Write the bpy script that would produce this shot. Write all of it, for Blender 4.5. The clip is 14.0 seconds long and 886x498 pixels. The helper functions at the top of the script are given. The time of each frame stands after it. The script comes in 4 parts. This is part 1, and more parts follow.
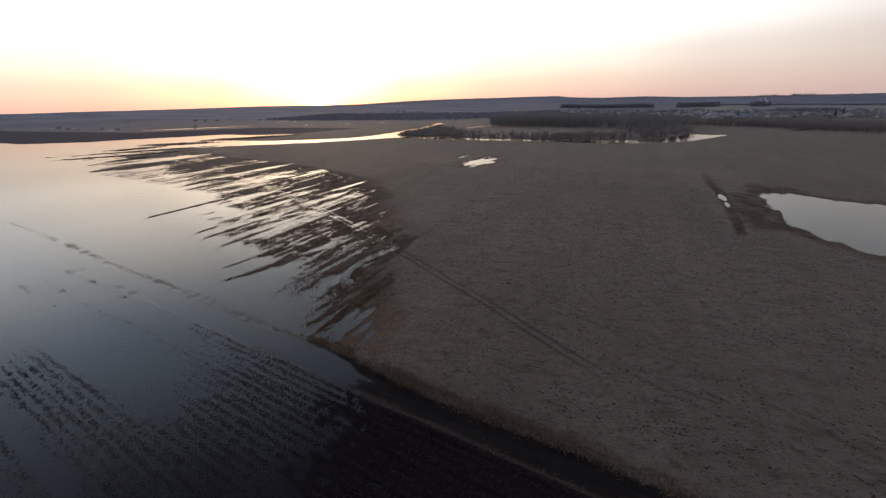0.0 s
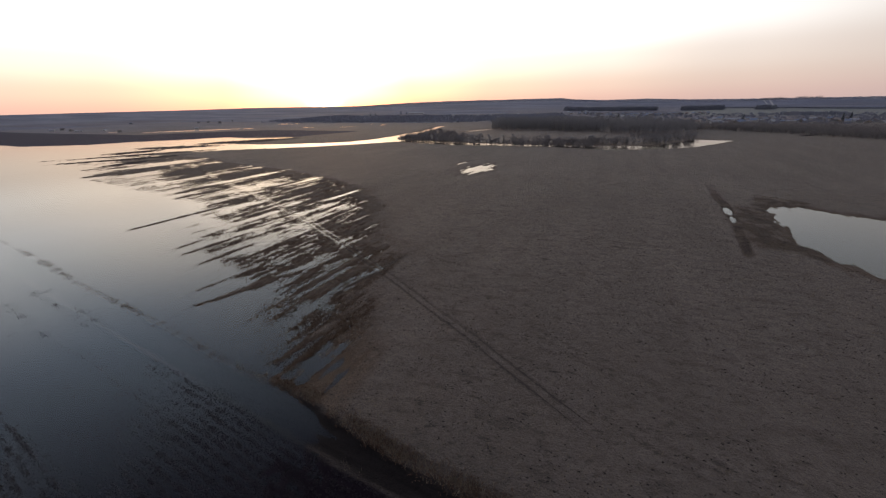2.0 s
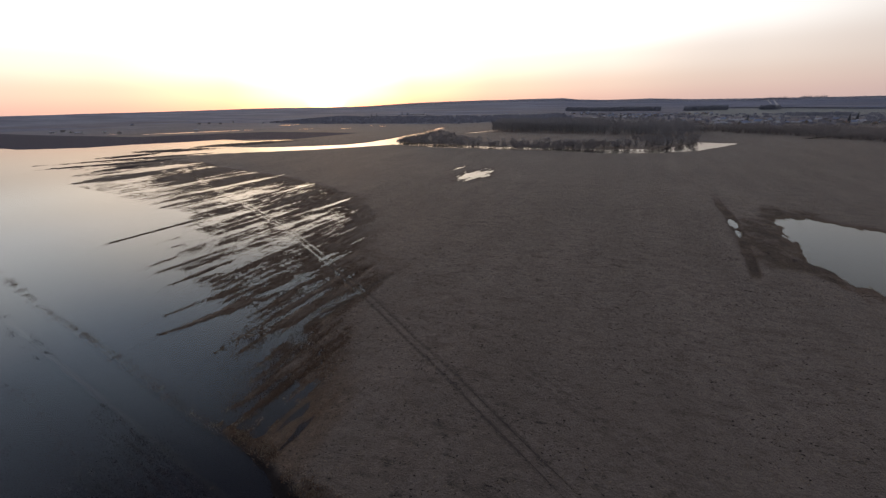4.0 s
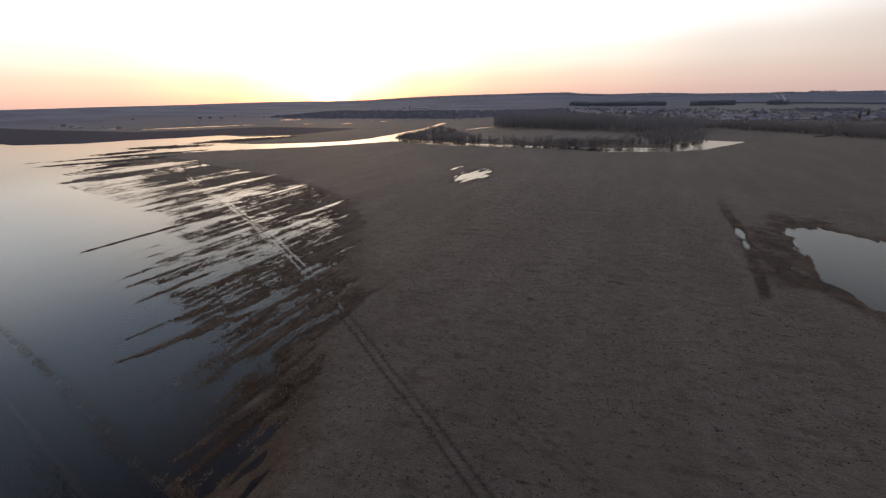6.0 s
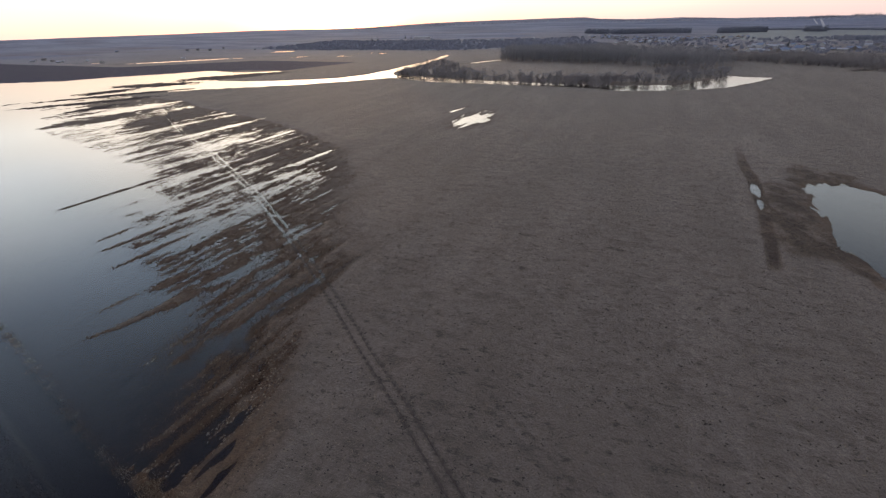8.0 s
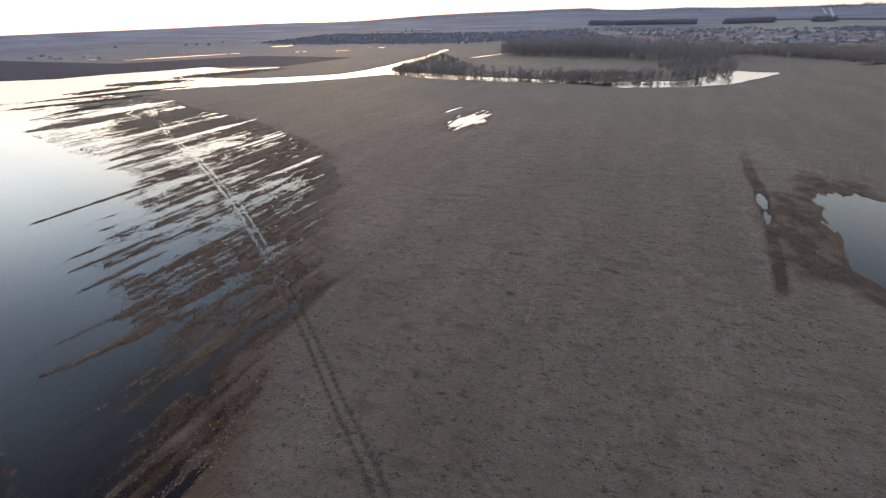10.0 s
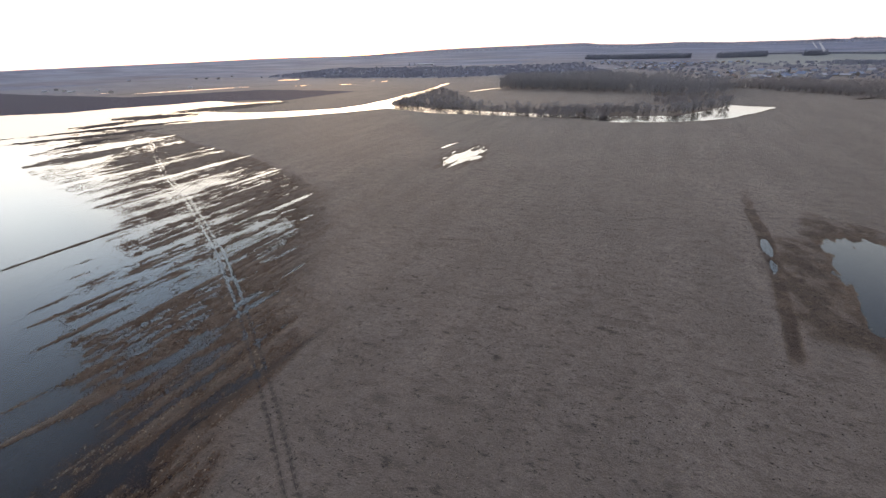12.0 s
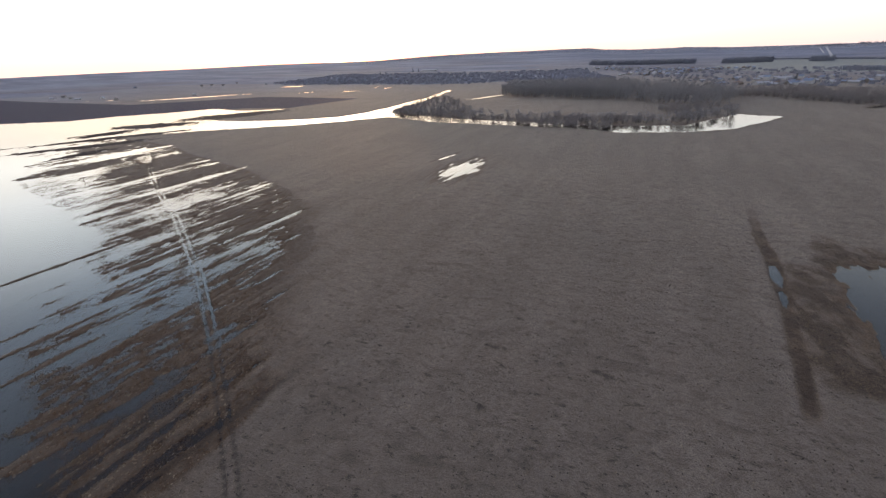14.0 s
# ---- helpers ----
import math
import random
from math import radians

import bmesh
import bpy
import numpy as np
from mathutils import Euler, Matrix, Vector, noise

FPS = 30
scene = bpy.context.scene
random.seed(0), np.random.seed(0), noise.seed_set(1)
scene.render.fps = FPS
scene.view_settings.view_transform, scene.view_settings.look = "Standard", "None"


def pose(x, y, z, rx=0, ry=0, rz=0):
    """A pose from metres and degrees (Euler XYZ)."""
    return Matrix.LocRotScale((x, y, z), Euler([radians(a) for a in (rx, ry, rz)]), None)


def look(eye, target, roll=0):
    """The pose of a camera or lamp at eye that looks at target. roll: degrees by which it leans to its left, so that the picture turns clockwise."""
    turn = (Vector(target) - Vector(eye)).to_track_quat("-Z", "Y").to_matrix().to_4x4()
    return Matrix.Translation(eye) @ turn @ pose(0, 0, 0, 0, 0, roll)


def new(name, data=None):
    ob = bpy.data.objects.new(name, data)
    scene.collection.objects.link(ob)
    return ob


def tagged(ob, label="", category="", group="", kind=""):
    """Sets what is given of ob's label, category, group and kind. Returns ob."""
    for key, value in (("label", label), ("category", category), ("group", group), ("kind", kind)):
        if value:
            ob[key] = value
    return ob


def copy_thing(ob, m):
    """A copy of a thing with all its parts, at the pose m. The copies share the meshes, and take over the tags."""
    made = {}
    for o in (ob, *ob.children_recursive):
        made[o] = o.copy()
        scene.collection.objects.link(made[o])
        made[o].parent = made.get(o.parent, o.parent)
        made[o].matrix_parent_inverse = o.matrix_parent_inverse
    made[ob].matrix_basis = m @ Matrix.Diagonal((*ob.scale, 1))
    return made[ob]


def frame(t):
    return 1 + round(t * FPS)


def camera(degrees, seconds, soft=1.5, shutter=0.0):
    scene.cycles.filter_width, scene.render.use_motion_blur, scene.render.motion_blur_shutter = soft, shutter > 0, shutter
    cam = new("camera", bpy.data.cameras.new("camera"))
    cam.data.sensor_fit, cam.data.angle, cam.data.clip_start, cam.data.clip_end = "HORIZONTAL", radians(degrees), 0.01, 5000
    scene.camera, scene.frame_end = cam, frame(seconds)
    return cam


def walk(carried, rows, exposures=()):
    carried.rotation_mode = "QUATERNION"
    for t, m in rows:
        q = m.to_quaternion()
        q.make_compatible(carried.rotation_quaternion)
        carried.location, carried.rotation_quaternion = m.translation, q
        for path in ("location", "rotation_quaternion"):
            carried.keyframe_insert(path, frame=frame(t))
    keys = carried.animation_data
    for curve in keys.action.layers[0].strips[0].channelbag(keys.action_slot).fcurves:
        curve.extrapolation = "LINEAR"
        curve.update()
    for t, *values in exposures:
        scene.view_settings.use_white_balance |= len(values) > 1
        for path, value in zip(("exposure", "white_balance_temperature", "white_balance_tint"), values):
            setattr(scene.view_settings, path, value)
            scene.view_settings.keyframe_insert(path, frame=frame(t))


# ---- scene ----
# The camera: a drone that climbs forward over a flooded meadow at sunset.
cam = camera(100.2, 14.0, soft=1.3)
# seconds, x, y, z, yaw, pitch, roll
PATH = [
    (0.0, 0.58, 0.56, 35.81, 2.19, -21.29, -1.50),
    (0.5, 1.51, 2.27, 36.45, 2.29, -21.35, -1.46),
    (1.0, 2.44, 4.01, 37.09, 2.33, -21.26, -1.40),
    (1.5, 3.36, 5.78, 37.71, 2.51, -21.10, -1.51),
    (2.0, 4.29, 7.58, 38.33, 2.66, -21.07, -1.35),
    (2.5, 5.21, 9.40, 38.95, 2.82, -21.13, -1.37),
    (3.0, 6.12, 11.25, 39.55, 2.87, -21.06, -1.43),
    (5.5, 10.70, 20.78, 42.53, 3.35, -21.18, -1.39),
    (6.0, 11.61, 22.74, 43.12, 3.48, -21.89, -1.38),
    (6.5, 12.52, 24.70, 43.71, 3.70, -24.70, -1.44),
    (7.0, 13.43, 26.67, 44.30, 3.99, -26.73, -1.51),
    (7.5, 14.34, 28.66, 44.90, 4.28, -28.68, -1.65),
    (8.0, 15.25, 30.64, 45.49, 4.60, -30.90, -1.80),
    (10.5, 19.83, 40.62, 48.52, 5.20, -31.91, -2.21),
    (11.0, 20.75, 42.60, 49.14, 5.29, -32.01, -2.18),
    (11.5, 21.67, 44.58, 49.77, 5.33, -29.49, -2.25),
    (12.0, 22.59, 46.56, 50.41, 5.41, -27.84, -2.29),
    (12.5, 23.52, 48.52, 51.06, 5.58, -27.40, -2.33),
    (13.0, 24.45, 50.47, 51.72, 5.70, -27.23, -2.36),
    (13.5, 25.38, 52.41, 52.39, 5.89, -27.16, -2.46),
    (14.0, 26.32, 54.33, 53.07, 6.10, -27.16, -2.44),
]
EXPOSURES = [(0.0, 0.08, 7270, 16), (5.5, 0.06, 7270, 16), (7.0, 0.13, 7200, 15.5), (7.5, 0.42, 7130, 14.5), (8.2, 0.83, 7000, 13), (10.3, 1.2, 7050, 12), (11.0, 1.38, 7080, 12.5), (12.5, 1.19, 7080, 12.5), (14.0, 1.02, 7100, 12.5)]
walk(cam, [(t, pose(x, y, z, 90 + pitch, 0, yaw) @ pose(0, 0, 0, 0, 0, roll)) for t, x, y, z, yaw, pitch, roll in PATH], EXPOSURES)

# ---- sky and sun ----
SUN_AZ, SUN_EL = math.atan2(-0.322, 0.947), radians(1.2)
# colours of the haze by the sine of the height; of the aureole by the cubed cosine to the sun
EXTINCT = [(0.0, (0.25, 0.10, 0.045)), (0.04, (0.30, 0.19, 0.115)), (0.095, (0.52, 0.45, 0.36)), (0.15, (0.9, 0.86, 0.78)), (0.22, (1.06, 1.08, 1.07)), (0.42, (0.64, 0.81, 1.0)), (0.9, (0.3, 0.36, 0.45))]
HAZE = [(0.0, (0.505, 0.425, 0.44)), (0.08, (0.555, 0.52, 0.53)), (0.16, (0.68, 0.695, 0.71)), (0.28, (0.63, 0.71, 0.785)), (0.45, (0.345, 0.43, 0.57)), (0.75, (0.118, 0.125, 0.215)), (1.0, (0.078, 0.07, 0.142))]
GLOW = [(0.0, (0, 0, 0)), (0.22, (0.05, 0.057, 0.066)), (0.5, (0.12, 0.133, 0.145)), (0.75, (0.20, 0.185, 0.165)), (0.93, (0.38, 0.34, 0.285)), (1.0, (1.0, 0.92, 0.75))]
GLOW_POWER = 6.0
# the tight aureole: power of the cosine to the sun, and colour
CORES = [(260, (0.75, 0.46, 0.20)), (2600, (3.4, 2.5, 1.4)), (16000, (7.0, 5.6, 3.6))]
world = bpy.data.worlds.new("world")
scene.world = world
world.use_nodes = True
wn = world.node_tree.nodes
wl = world.node_tree.links
sky = wn.new("ShaderNodeTexSky")
sky.sky_type, sky.sun_disc = "NISHITA", False
sky.sun_elevation, sky.sun_rotation = SUN_EL, SUN_AZ
sky.altitude, sky.air_density, sky.dust_density, sky.ozone_density = 100, 1.0, 1.0, 2.0
wl.new(sky.outputs[0], wn["Background"].inputs[0])
wn["Background"].inputs[1].default_value = 0.06


def ramp(stops):
    r = wn.new("ShaderNodeValToRGB")
    r.color_ramp.interpolation = "EASE"
    while len(r.color_ramp.elements) < len(stops):
        r.color_ramp.elements.new(0.5)
    for e, (at, col) in zip(r.color_ramp.elements, stops):
        e.position, e.color = at, (*col, 1)
    return r


# the dusk haze: by height over the horizon, and the wide bright aureole round the sun
where = wn.new("ShaderNodeTexCoord")
parts = wn.new("ShaderNodeSeparateXYZ")
towards = wn.new("ShaderNodeVectorMath")
towards.operation = "DOT_PRODUCT"
towards.inputs[1].default_value = (math.sin(SUN_AZ) * math.cos(SUN_EL), math.cos(SUN_AZ) * math.cos(SUN_EL), math.sin(SUN_EL))
haze = ramp(HAZE)
glow = ramp(GLOW)
glow_wide = wn.new("ShaderNodeMix")
glow_wide.data_type, glow_wide.blend_type, glow_wide.inputs[0].default_value = "RGBA", "ADD", 1.0
squeeze = wn.new("ShaderNodeMath")
squeeze.operation = "POWER"
squeeze.inputs[1].default_value = 3.0
clip = wn.new("ShaderNodeClamp")
wl.new(where.outputs["Generated"], parts.inputs[0])
wl.new(where.outputs["Generated"], towards.inputs[0])
wl.new(parts.outputs["Z"], haze.inputs[0])
wl.new(towards.outputs["Value"], clip.inputs[0])
wl.new(clip.outputs[0], squeeze.inputs[0])
wl.new(squeeze.outputs[0], glow.inputs[0])
wl.new(haze.outputs[0], glow_wide.inputs[6])
glow_scale = wn.new("ShaderNodeMix")
glow_scale.data_type, glow_scale.blend_type, glow_scale.inputs[0].default_value = "RGBA", "MULTIPLY", 1.0
glow_scale.inputs[7].default_value = (GLOW_POWER, GLOW_POWER, GLOW_POWER, 1)
wl.new(glow.outputs[0], glow_scale.inputs[6])
low = ramp(EXTINCT)
wl.new(parts.outputs["Z"], low.inputs[0])
reddened = wn.new("ShaderNodeMix")
reddened.data_type, reddened.blend_type, reddened.inputs[0].default_value = "RGBA", "MULTIPLY", 1.0
wl.new(glow_scale.outputs[2], reddened.inputs[6])
wl.new(low.outputs[0], reddened.inputs[7])
wl.new(reddened.outputs[2], glow_wide.inputs[7])
bright = glow_wide.outputs[2]
for power, colour in CORES:
    tight, added = wn.new("ShaderNodeMath"), wn.new("ShaderNodeMix")
    tight.operation, tight.inputs[1].default_value = "POWER", power
    added.data_type, added.blend_type = "RGBA", "ADD"
    added.inputs[7].default_value = (*colour, 1)
    wl.new(clip.outputs[0], tight.inputs[0])
    wl.new(tight.outputs[0], added.inputs[0])
    wl.new(bright, added.inputs[6])
    bright = added.outputs[2]
veil, total = wn.new("ShaderNodeBackground"), wn.new("ShaderNodeAddShader")
wl.new(bright, veil.inputs[0])
wl.new(wn["Background"].outputs[0], total.inputs[0])
wl.new(veil.outputs[0], total.inputs[1])
wl.new(total.outputs[0], wn["World Output"].inputs[0])
sun_data = bpy.data.lights.new("sun", "SUN")
sun_data.energy, sun_data.angle, sun_data.color = 0.4, radians(0.6), (1.0, 0.62, 0.36)
sun = new("sun", sun_data)
sun.matrix_world = look((0, 0, 50), (-math.sin(SUN_AZ), -math.cos(SUN_AZ), 50 - math.tan(SUN_EL)))

# ---- materials ----


def links(mat, *pairs):
    for a, b in pairs:
        mat.node_tree.links.new(a, b)


def blank(name, rough=0.9, metal=0.0, spec=0.3):
    mat = bpy.data.materials.new(name)
    mat.use_nodes = True
    b = mat.node_tree.nodes["Principled BSDF"]
    b.inputs["Roughness"].default_value = rough
    b.inputs["Metallic"].default_value = metal
    b.inputs["Specular IOR Level"].default_value = spec
    return mat, mat.node_tree.nodes, b


def place_node(mat, scale=(1, 1, 1), turn=0.0):
    n = mat.node_tree.nodes
    tc, mp = n.new("ShaderNodeTexCoord"), n.new("ShaderNodeMapping")
    mp.inputs["Scale"].default_value = scale
    turned = n.new("ShaderNodeMapping")
    turned.inputs["Rotation"].default_value = (0, 0, turn)
    links(mat, (tc.outputs["Object"], turned.inputs[0]), (turned.outputs[0], mp.inputs[0]))
    return mp.outputs[0]


def noise_node(mat, vec, scale, detail=4.0, rough=0.6, lo=0.3, hi=0.7):
    n = mat.node_tree.nodes
    t, r = n.new("ShaderNodeTexNoise"), n.new("ShaderNodeMapRange")
    t.inputs["Scale"].default_value, t.inputs["Detail"].default_value, t.inputs["Roughness"].default_value = scale, detail, rough
    r.inputs[1].default_value, r.inputs[2].default_value = lo, hi
    links(mat, (vec, t.inputs["Vector"]), (t.outputs[0], r.inputs[0]))
    return r.outputs[0]


def mix(mat, fac, a, b, mode="MIX"):
    m = mat.node_tree.nodes.new("ShaderNodeMix")
    m.data_type, m.blend_type = "RGBA", mode
    for sock, v in ((m.inputs[0], fac), (m.inputs[6], a), (m.inputs[7], b)):
        if isinstance(v, (int, float)):
            sock.default_value = v
        elif isinstance(v, tuple):
            sock.default_value = (*v, 1)
        else:
            links(mat, (v, sock))
    return m.outputs[2]


def calc(mat, op, a, b):
    m = mat.node_tree.nodes.new("ShaderNodeMath")
    m.operation, m.use_clamp = op, False
    for sock, v in zip(m.inputs, (a, b)):
        if isinstance(v, (int, float)):
            sock.default_value = v
        else:
            links(mat, (v, sock))
    return m.outputs[0]


def bump(mat, b, height, strength, distance):
    n = mat.node_tree.nodes.new("ShaderNodeBump")
    n.inputs["Strength"].default_value, n.inputs["Distance"].default_value = strength, distance
    links(mat, (height, n.inputs["Height"]), (n.outputs[0], b.inputs["Normal"]))


def attr(mat, name):
    a = mat.node_tree.nodes.new("ShaderNodeAttribute")
    a.attribute_name = name
    return a.outputs["Fac"]


def mottled(name, dark, light, scale=1.0, rough=0.9, relief=0.3):
    """A surface of two close colours in grain and stains."""
    mat, n, b = blank(name, rough)
    v = place_node(mat)
    fine, broad = noise_node(mat, v, scale * 6), noise_node(mat, v, scale)
    links(mat, (mix(mat, calc(mat, "MULTIPLY", calc(mat, "ADD", fine, broad), 0.5), dark, light), b.inputs["Base Color"]))
    bump(mat, b, fine, relief, 0.05)
    return mat


FURROW = radians(24)


def ground_material():
    mat, n, b = blank("meadow_and_soil", 0.9, 0, 0.1)
    v = place_node(mat)
    along = place_node(mat, (1.0, 0.55, 1.0), FURROW)
    coarse = noise_node(mat, along, 1.4, 6, 0.72, 0.28, 0.72)
    blade = noise_node(mat, v, 4.5, 3, 0.6, 0.36, 0.64)
    comb = noise_node(mat, place_node(mat, (0.35, 1.0, 1.0), FURROW - 0.3), 1.4, 4, 0.7, 0.32, 0.68)
    fine = calc(mat, "ADD", calc(mat, "MULTIPLY", coarse, 0.52), calc(mat, "ADD", calc(mat, "MULTIPLY", blade, 0.3), calc(mat, "MULTIPLY", comb, 0.12)))
    mid = noise_node(mat, v, 0.22, 5, 0.65, 0.3, 0.7)
    broad = noise_node(mat, v, 0.02, 4, 0.6, 0.3, 0.7)
    specks = noise_node(mat, place_node(mat, (0.5, 1.0, 1.0), 0.2), 1.0, 4, 0.7, 0.575, 0.665)
    blotch = noise_node(mat, place_node(mat, (0.45, 1.0, 1.0), 0.25), 0.35, 4, 0.6, 0.54, 0.68)
    grass = mix(mat, fine, (0.048, 0.0395, 0.0335), (0.240, 0.198, 0.165))
    grass = mix(mat, mid, grass, mix(mat, fine, (0.055, 0.0445, 0.037), (0.200, 0.163, 0.135)))
    grass = mix(mat, calc(mat, "MULTIPLY", broad, 0.65), grass, (0.092, 0.073, 0.06))
    swath = noise_node(mat, place_node(mat, (1.0, 0.12, 1.0), FURROW), 0.09, 5, 0.65, 0.35, 0.65)
    grass = mix(mat, calc(mat, "MULTIPLY", swath, 0.45), grass, (0.06, 0.048, 0.038))
    litter = noise_node(mat, place_node(mat, (0.16, 1.0, 1.0), FURROW - 0.12), 1.5, 5, 0.75, 0.55, 0.70)
    grass = mix(mat, calc(mat, "MULTIPLY", litter, 0.5), grass, (0.03, 0.024, 0.021))
    grass = mix(mat, calc(mat, "MULTIPLY", specks, 0.8), grass, (0.03, 0.024, 0.02))
    grass = mix(mat, calc(mat, "MULTIPLY", blotch, 0.65), grass, (0.055, 0.044, 0.036))
    wet = mix(mat, fine, (0.020, 0.0115, 0.0065), (0.138, 0.083, 0.048))
    col = mix(mat, attr(mat, "wet"), grass, wet)
    rows = noise_node(mat, place_node(mat, (0.12, 1.5, 1.0), FURROW), 0.8, 4, 0.65, 0.3, 0.7)
    soil = mix(mat, calc(mat, "MULTIPLY", calc(mat, "ADD", rows, fine), 0.5), (0.008, 0.0055, 0.008), (0.024, 0.018, 0.023))
    col = mix(mat, attr(mat, "soil"), col, soil)
    # the far black field, its soil lightened and blued in place of haze
    col = mix(mat, attr(mat, "hazed_tilth"), col, mix(mat, rows, (0.028, 0.0255, 0.041), (0.052, 0.047, 0.070)))
    mud = mix(mat, calc(mat, "MULTIPLY", calc(mat, "ADD", rows, fine), 0.5), (0.007, 0.0055, 0.0055), (0.028, 0.023, 0.022))
    col = mix(mat, attr(mat, "mud"), col, mud)
    # wood floor and all far land; the blue is haze painted into the colour
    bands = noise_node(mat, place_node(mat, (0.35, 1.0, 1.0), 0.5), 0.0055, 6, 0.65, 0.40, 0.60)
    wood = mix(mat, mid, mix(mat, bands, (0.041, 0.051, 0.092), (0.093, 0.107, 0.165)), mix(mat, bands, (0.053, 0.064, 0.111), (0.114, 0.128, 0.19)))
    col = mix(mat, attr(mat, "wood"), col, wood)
    col = mix(mat, attr(mat, "field"), col, mix(mat, mid, (0.12, 0.13, 0.125), (0.16, 0.17, 0.16)))
    links(mat, (col, b.inputs["Base Color"]), (calc(mat, "MULTIPLY", calc(mat, "SUBTRACT", 1.0, calc(mat, "MAXIMUM", calc(mat, "MAXIMUM", attr(mat, "soil"), calc(mat, "MULTIPLY", attr(mat, "hazed_tilth"), 0.8)), calc(mat, "MULTIPLY", attr(mat, "mud"), 0.85))), 0.32), b.inputs["Specular IOR Level"]))
    b.inputs["Sheen Roughness"].default_value = 0.45
    b.inputs["Sheen Tint"].default_value = (1.0, 0.76, 0.58, 1)
    dry = calc(mat, "MULTIPLY", calc(mat, "SUBTRACT", 1.0, attr(mat, "soil")), calc(mat, "SUBTRACT", 1.0, attr(mat, "mud")))
    dry = calc(mat, "MULTIPLY", dry, calc(mat, "MULTIPLY", calc(mat, "SUBTRACT", 1.0, attr(mat, "wet")), calc(mat, "SUBTRACT", 1.0, calc(mat, "MAXIMUM", attr(mat, "hazed_tilth"), attr(mat, "wood")))))
    links(mat, (calc(mat, "MULTIPLY", dry, 0.08), b.inputs["Sheen Weight"]))
    bump(mat, b, calc(mat, "ADD", fine, mid), 1.0, 0.3)
    return mat


def water_material():
    """Clear brown flood water: mirror by its Fresnel gloss, murky below."""
    mat, n, b = blank("flood_water")
    n.remove(b)
    v = place_node(mat)
    gloss, clear, fres, mixed = n.new("ShaderNodeBsdfGlossy"), n.new("ShaderNodeBsdfTransparent"), n.new("ShaderNodeFresnel"), n.new("ShaderNodeMixShader")
    gloss.inputs["Roughness"].default_value = 0.03
    clear.inputs["Color"].default_value = (0.43, 0.37, 0.33, 1)
    fres.inputs["IOR"].default_value = 1.36
    bp = n.new("ShaderNodeBump")
    bp.inputs["Strength"].default_value, bp.inputs["Distance"].default_value = 0.018, 0.02
    links(mat, (noise_node(mat, v, 0.8, 3), bp.inputs["Height"]), (bp.outputs[0], gloss.inputs["Normal"]),
          (fres.outputs[0], mixed.inputs[0]), (clear.outputs[0], mixed.inputs[1]), (gloss.outputs[0], mixed.inputs[2]),
          (mixed.outputs[0], n["Material Output"].inputs["Surface"]))
    return mat


M_GROUND, M_WATER = ground_material(), water_material()
M_BARK = mottled("grey_bark", (0.055, 0.048, 0.045), (0.14, 0.125, 0.115), 2.0)
M_PALE_BARK = mottled("pale_bark", (0.2, 0.18, 0.165), (0.42, 0.39, 0.36), 2.0)
M_TWIG = mottled("bare_twigs", (0.15, 0.144, 0.15), (0.28, 0.27, 0.277), 0.4)
# distant bare woods and ridge: aerial haze is put into their pale blue colours
M_HAZE_WOOD = mottled("haze_tinted_birch", (0.155, 0.163, 0.2), (0.235, 0.24, 0.285), 0.02)
M_HAZE_RIDGE = mottled("haze_tinted_ridge", (0.25, 0.255, 0.30), (0.33, 0.335, 0.385), 0.02)
M_SCRUB = mottled("bare_scrub", (0.125, 0.113, 0.112), (0.26, 0.237, 0.232), 0.3)
M_CONIFER = mottled("dark_needles", (0.04, 0.046, 0.052), (0.08, 0.09, 0.098), 0.5)
# the dark needles again, paled and blued to stand for haze
M_HAZE_PINE = mottled("haze_tinted_pines", (0.14, 0.152, 0.19), (0.20, 0.213, 0.255), 0.1)
M_REED = mottled("dry_reed", (0.11, 0.085, 0.06), (0.33, 0.27, 0.2), 3.0)
M_TUFT = mottled("dry_grass", (0.1, 0.075, 0.05), (0.27, 0.215, 0.155), 2.0)
M_WEED = mottled("rusty_weeds", (0.05, 0.028, 0.018), (0.16, 0.095, 0.06), 2.0)
M_WET_GRASS = mottled("sodden_grass", (0.05, 0.029, 0.017), (0.135, 0.08, 0.047), 1.5)
M_MOUND = mottled("mound_soil", (0.012, 0.009, 0.008), (0.05, 0.038, 0.032), 3.0)
M_CLOD = mottled("black_clods", (0.009, 0.0065, 0.0085), (0.034, 0.026, 0.031), 3.0)

# ---- height of the land; water stands at z = 0 ----


def lattice(ix, iy, seed):
    h = (ix.astype(np.int64) * 374761393 + iy.astype(np.int64) * 668265263 + seed * 974711) & 0xFFFFFFFF
    h = ((h ^ (h >> 13)) * 1274126177) & 0xFFFFFFFF
    return ((h ^ (h >> 16)) & 0xFFFF) / 65535.0


def value_noise(x, y, seed):
    ix, iy = np.floor(x), np.floor(y)
    fx, fy = x - ix, y - iy
    fx, fy = fx * fx * (3 - 2 * fx), fy * fy * (3 - 2 * fy)
    a, b = lattice(ix, iy, seed), lattice(ix + 1, iy, seed)
    c, d = lattice(ix, iy + 1, seed), lattice(ix + 1, iy + 1, seed)
    return (a + (b - a) * fx) * (1 - fy) + (c + (d - c) * fx) * fy - 0.5


def fbm(x, y, seed, octaves=3):
    return sum(value_noise(x * 2 ** k, y * 2 ** k, seed + k) * 0.6 ** k for k in range(octaves))


def step(x, a, b):
    s = np.clip((x - a) / (b - a), 0, 1)
    return s * s * (3 - 2 * s)


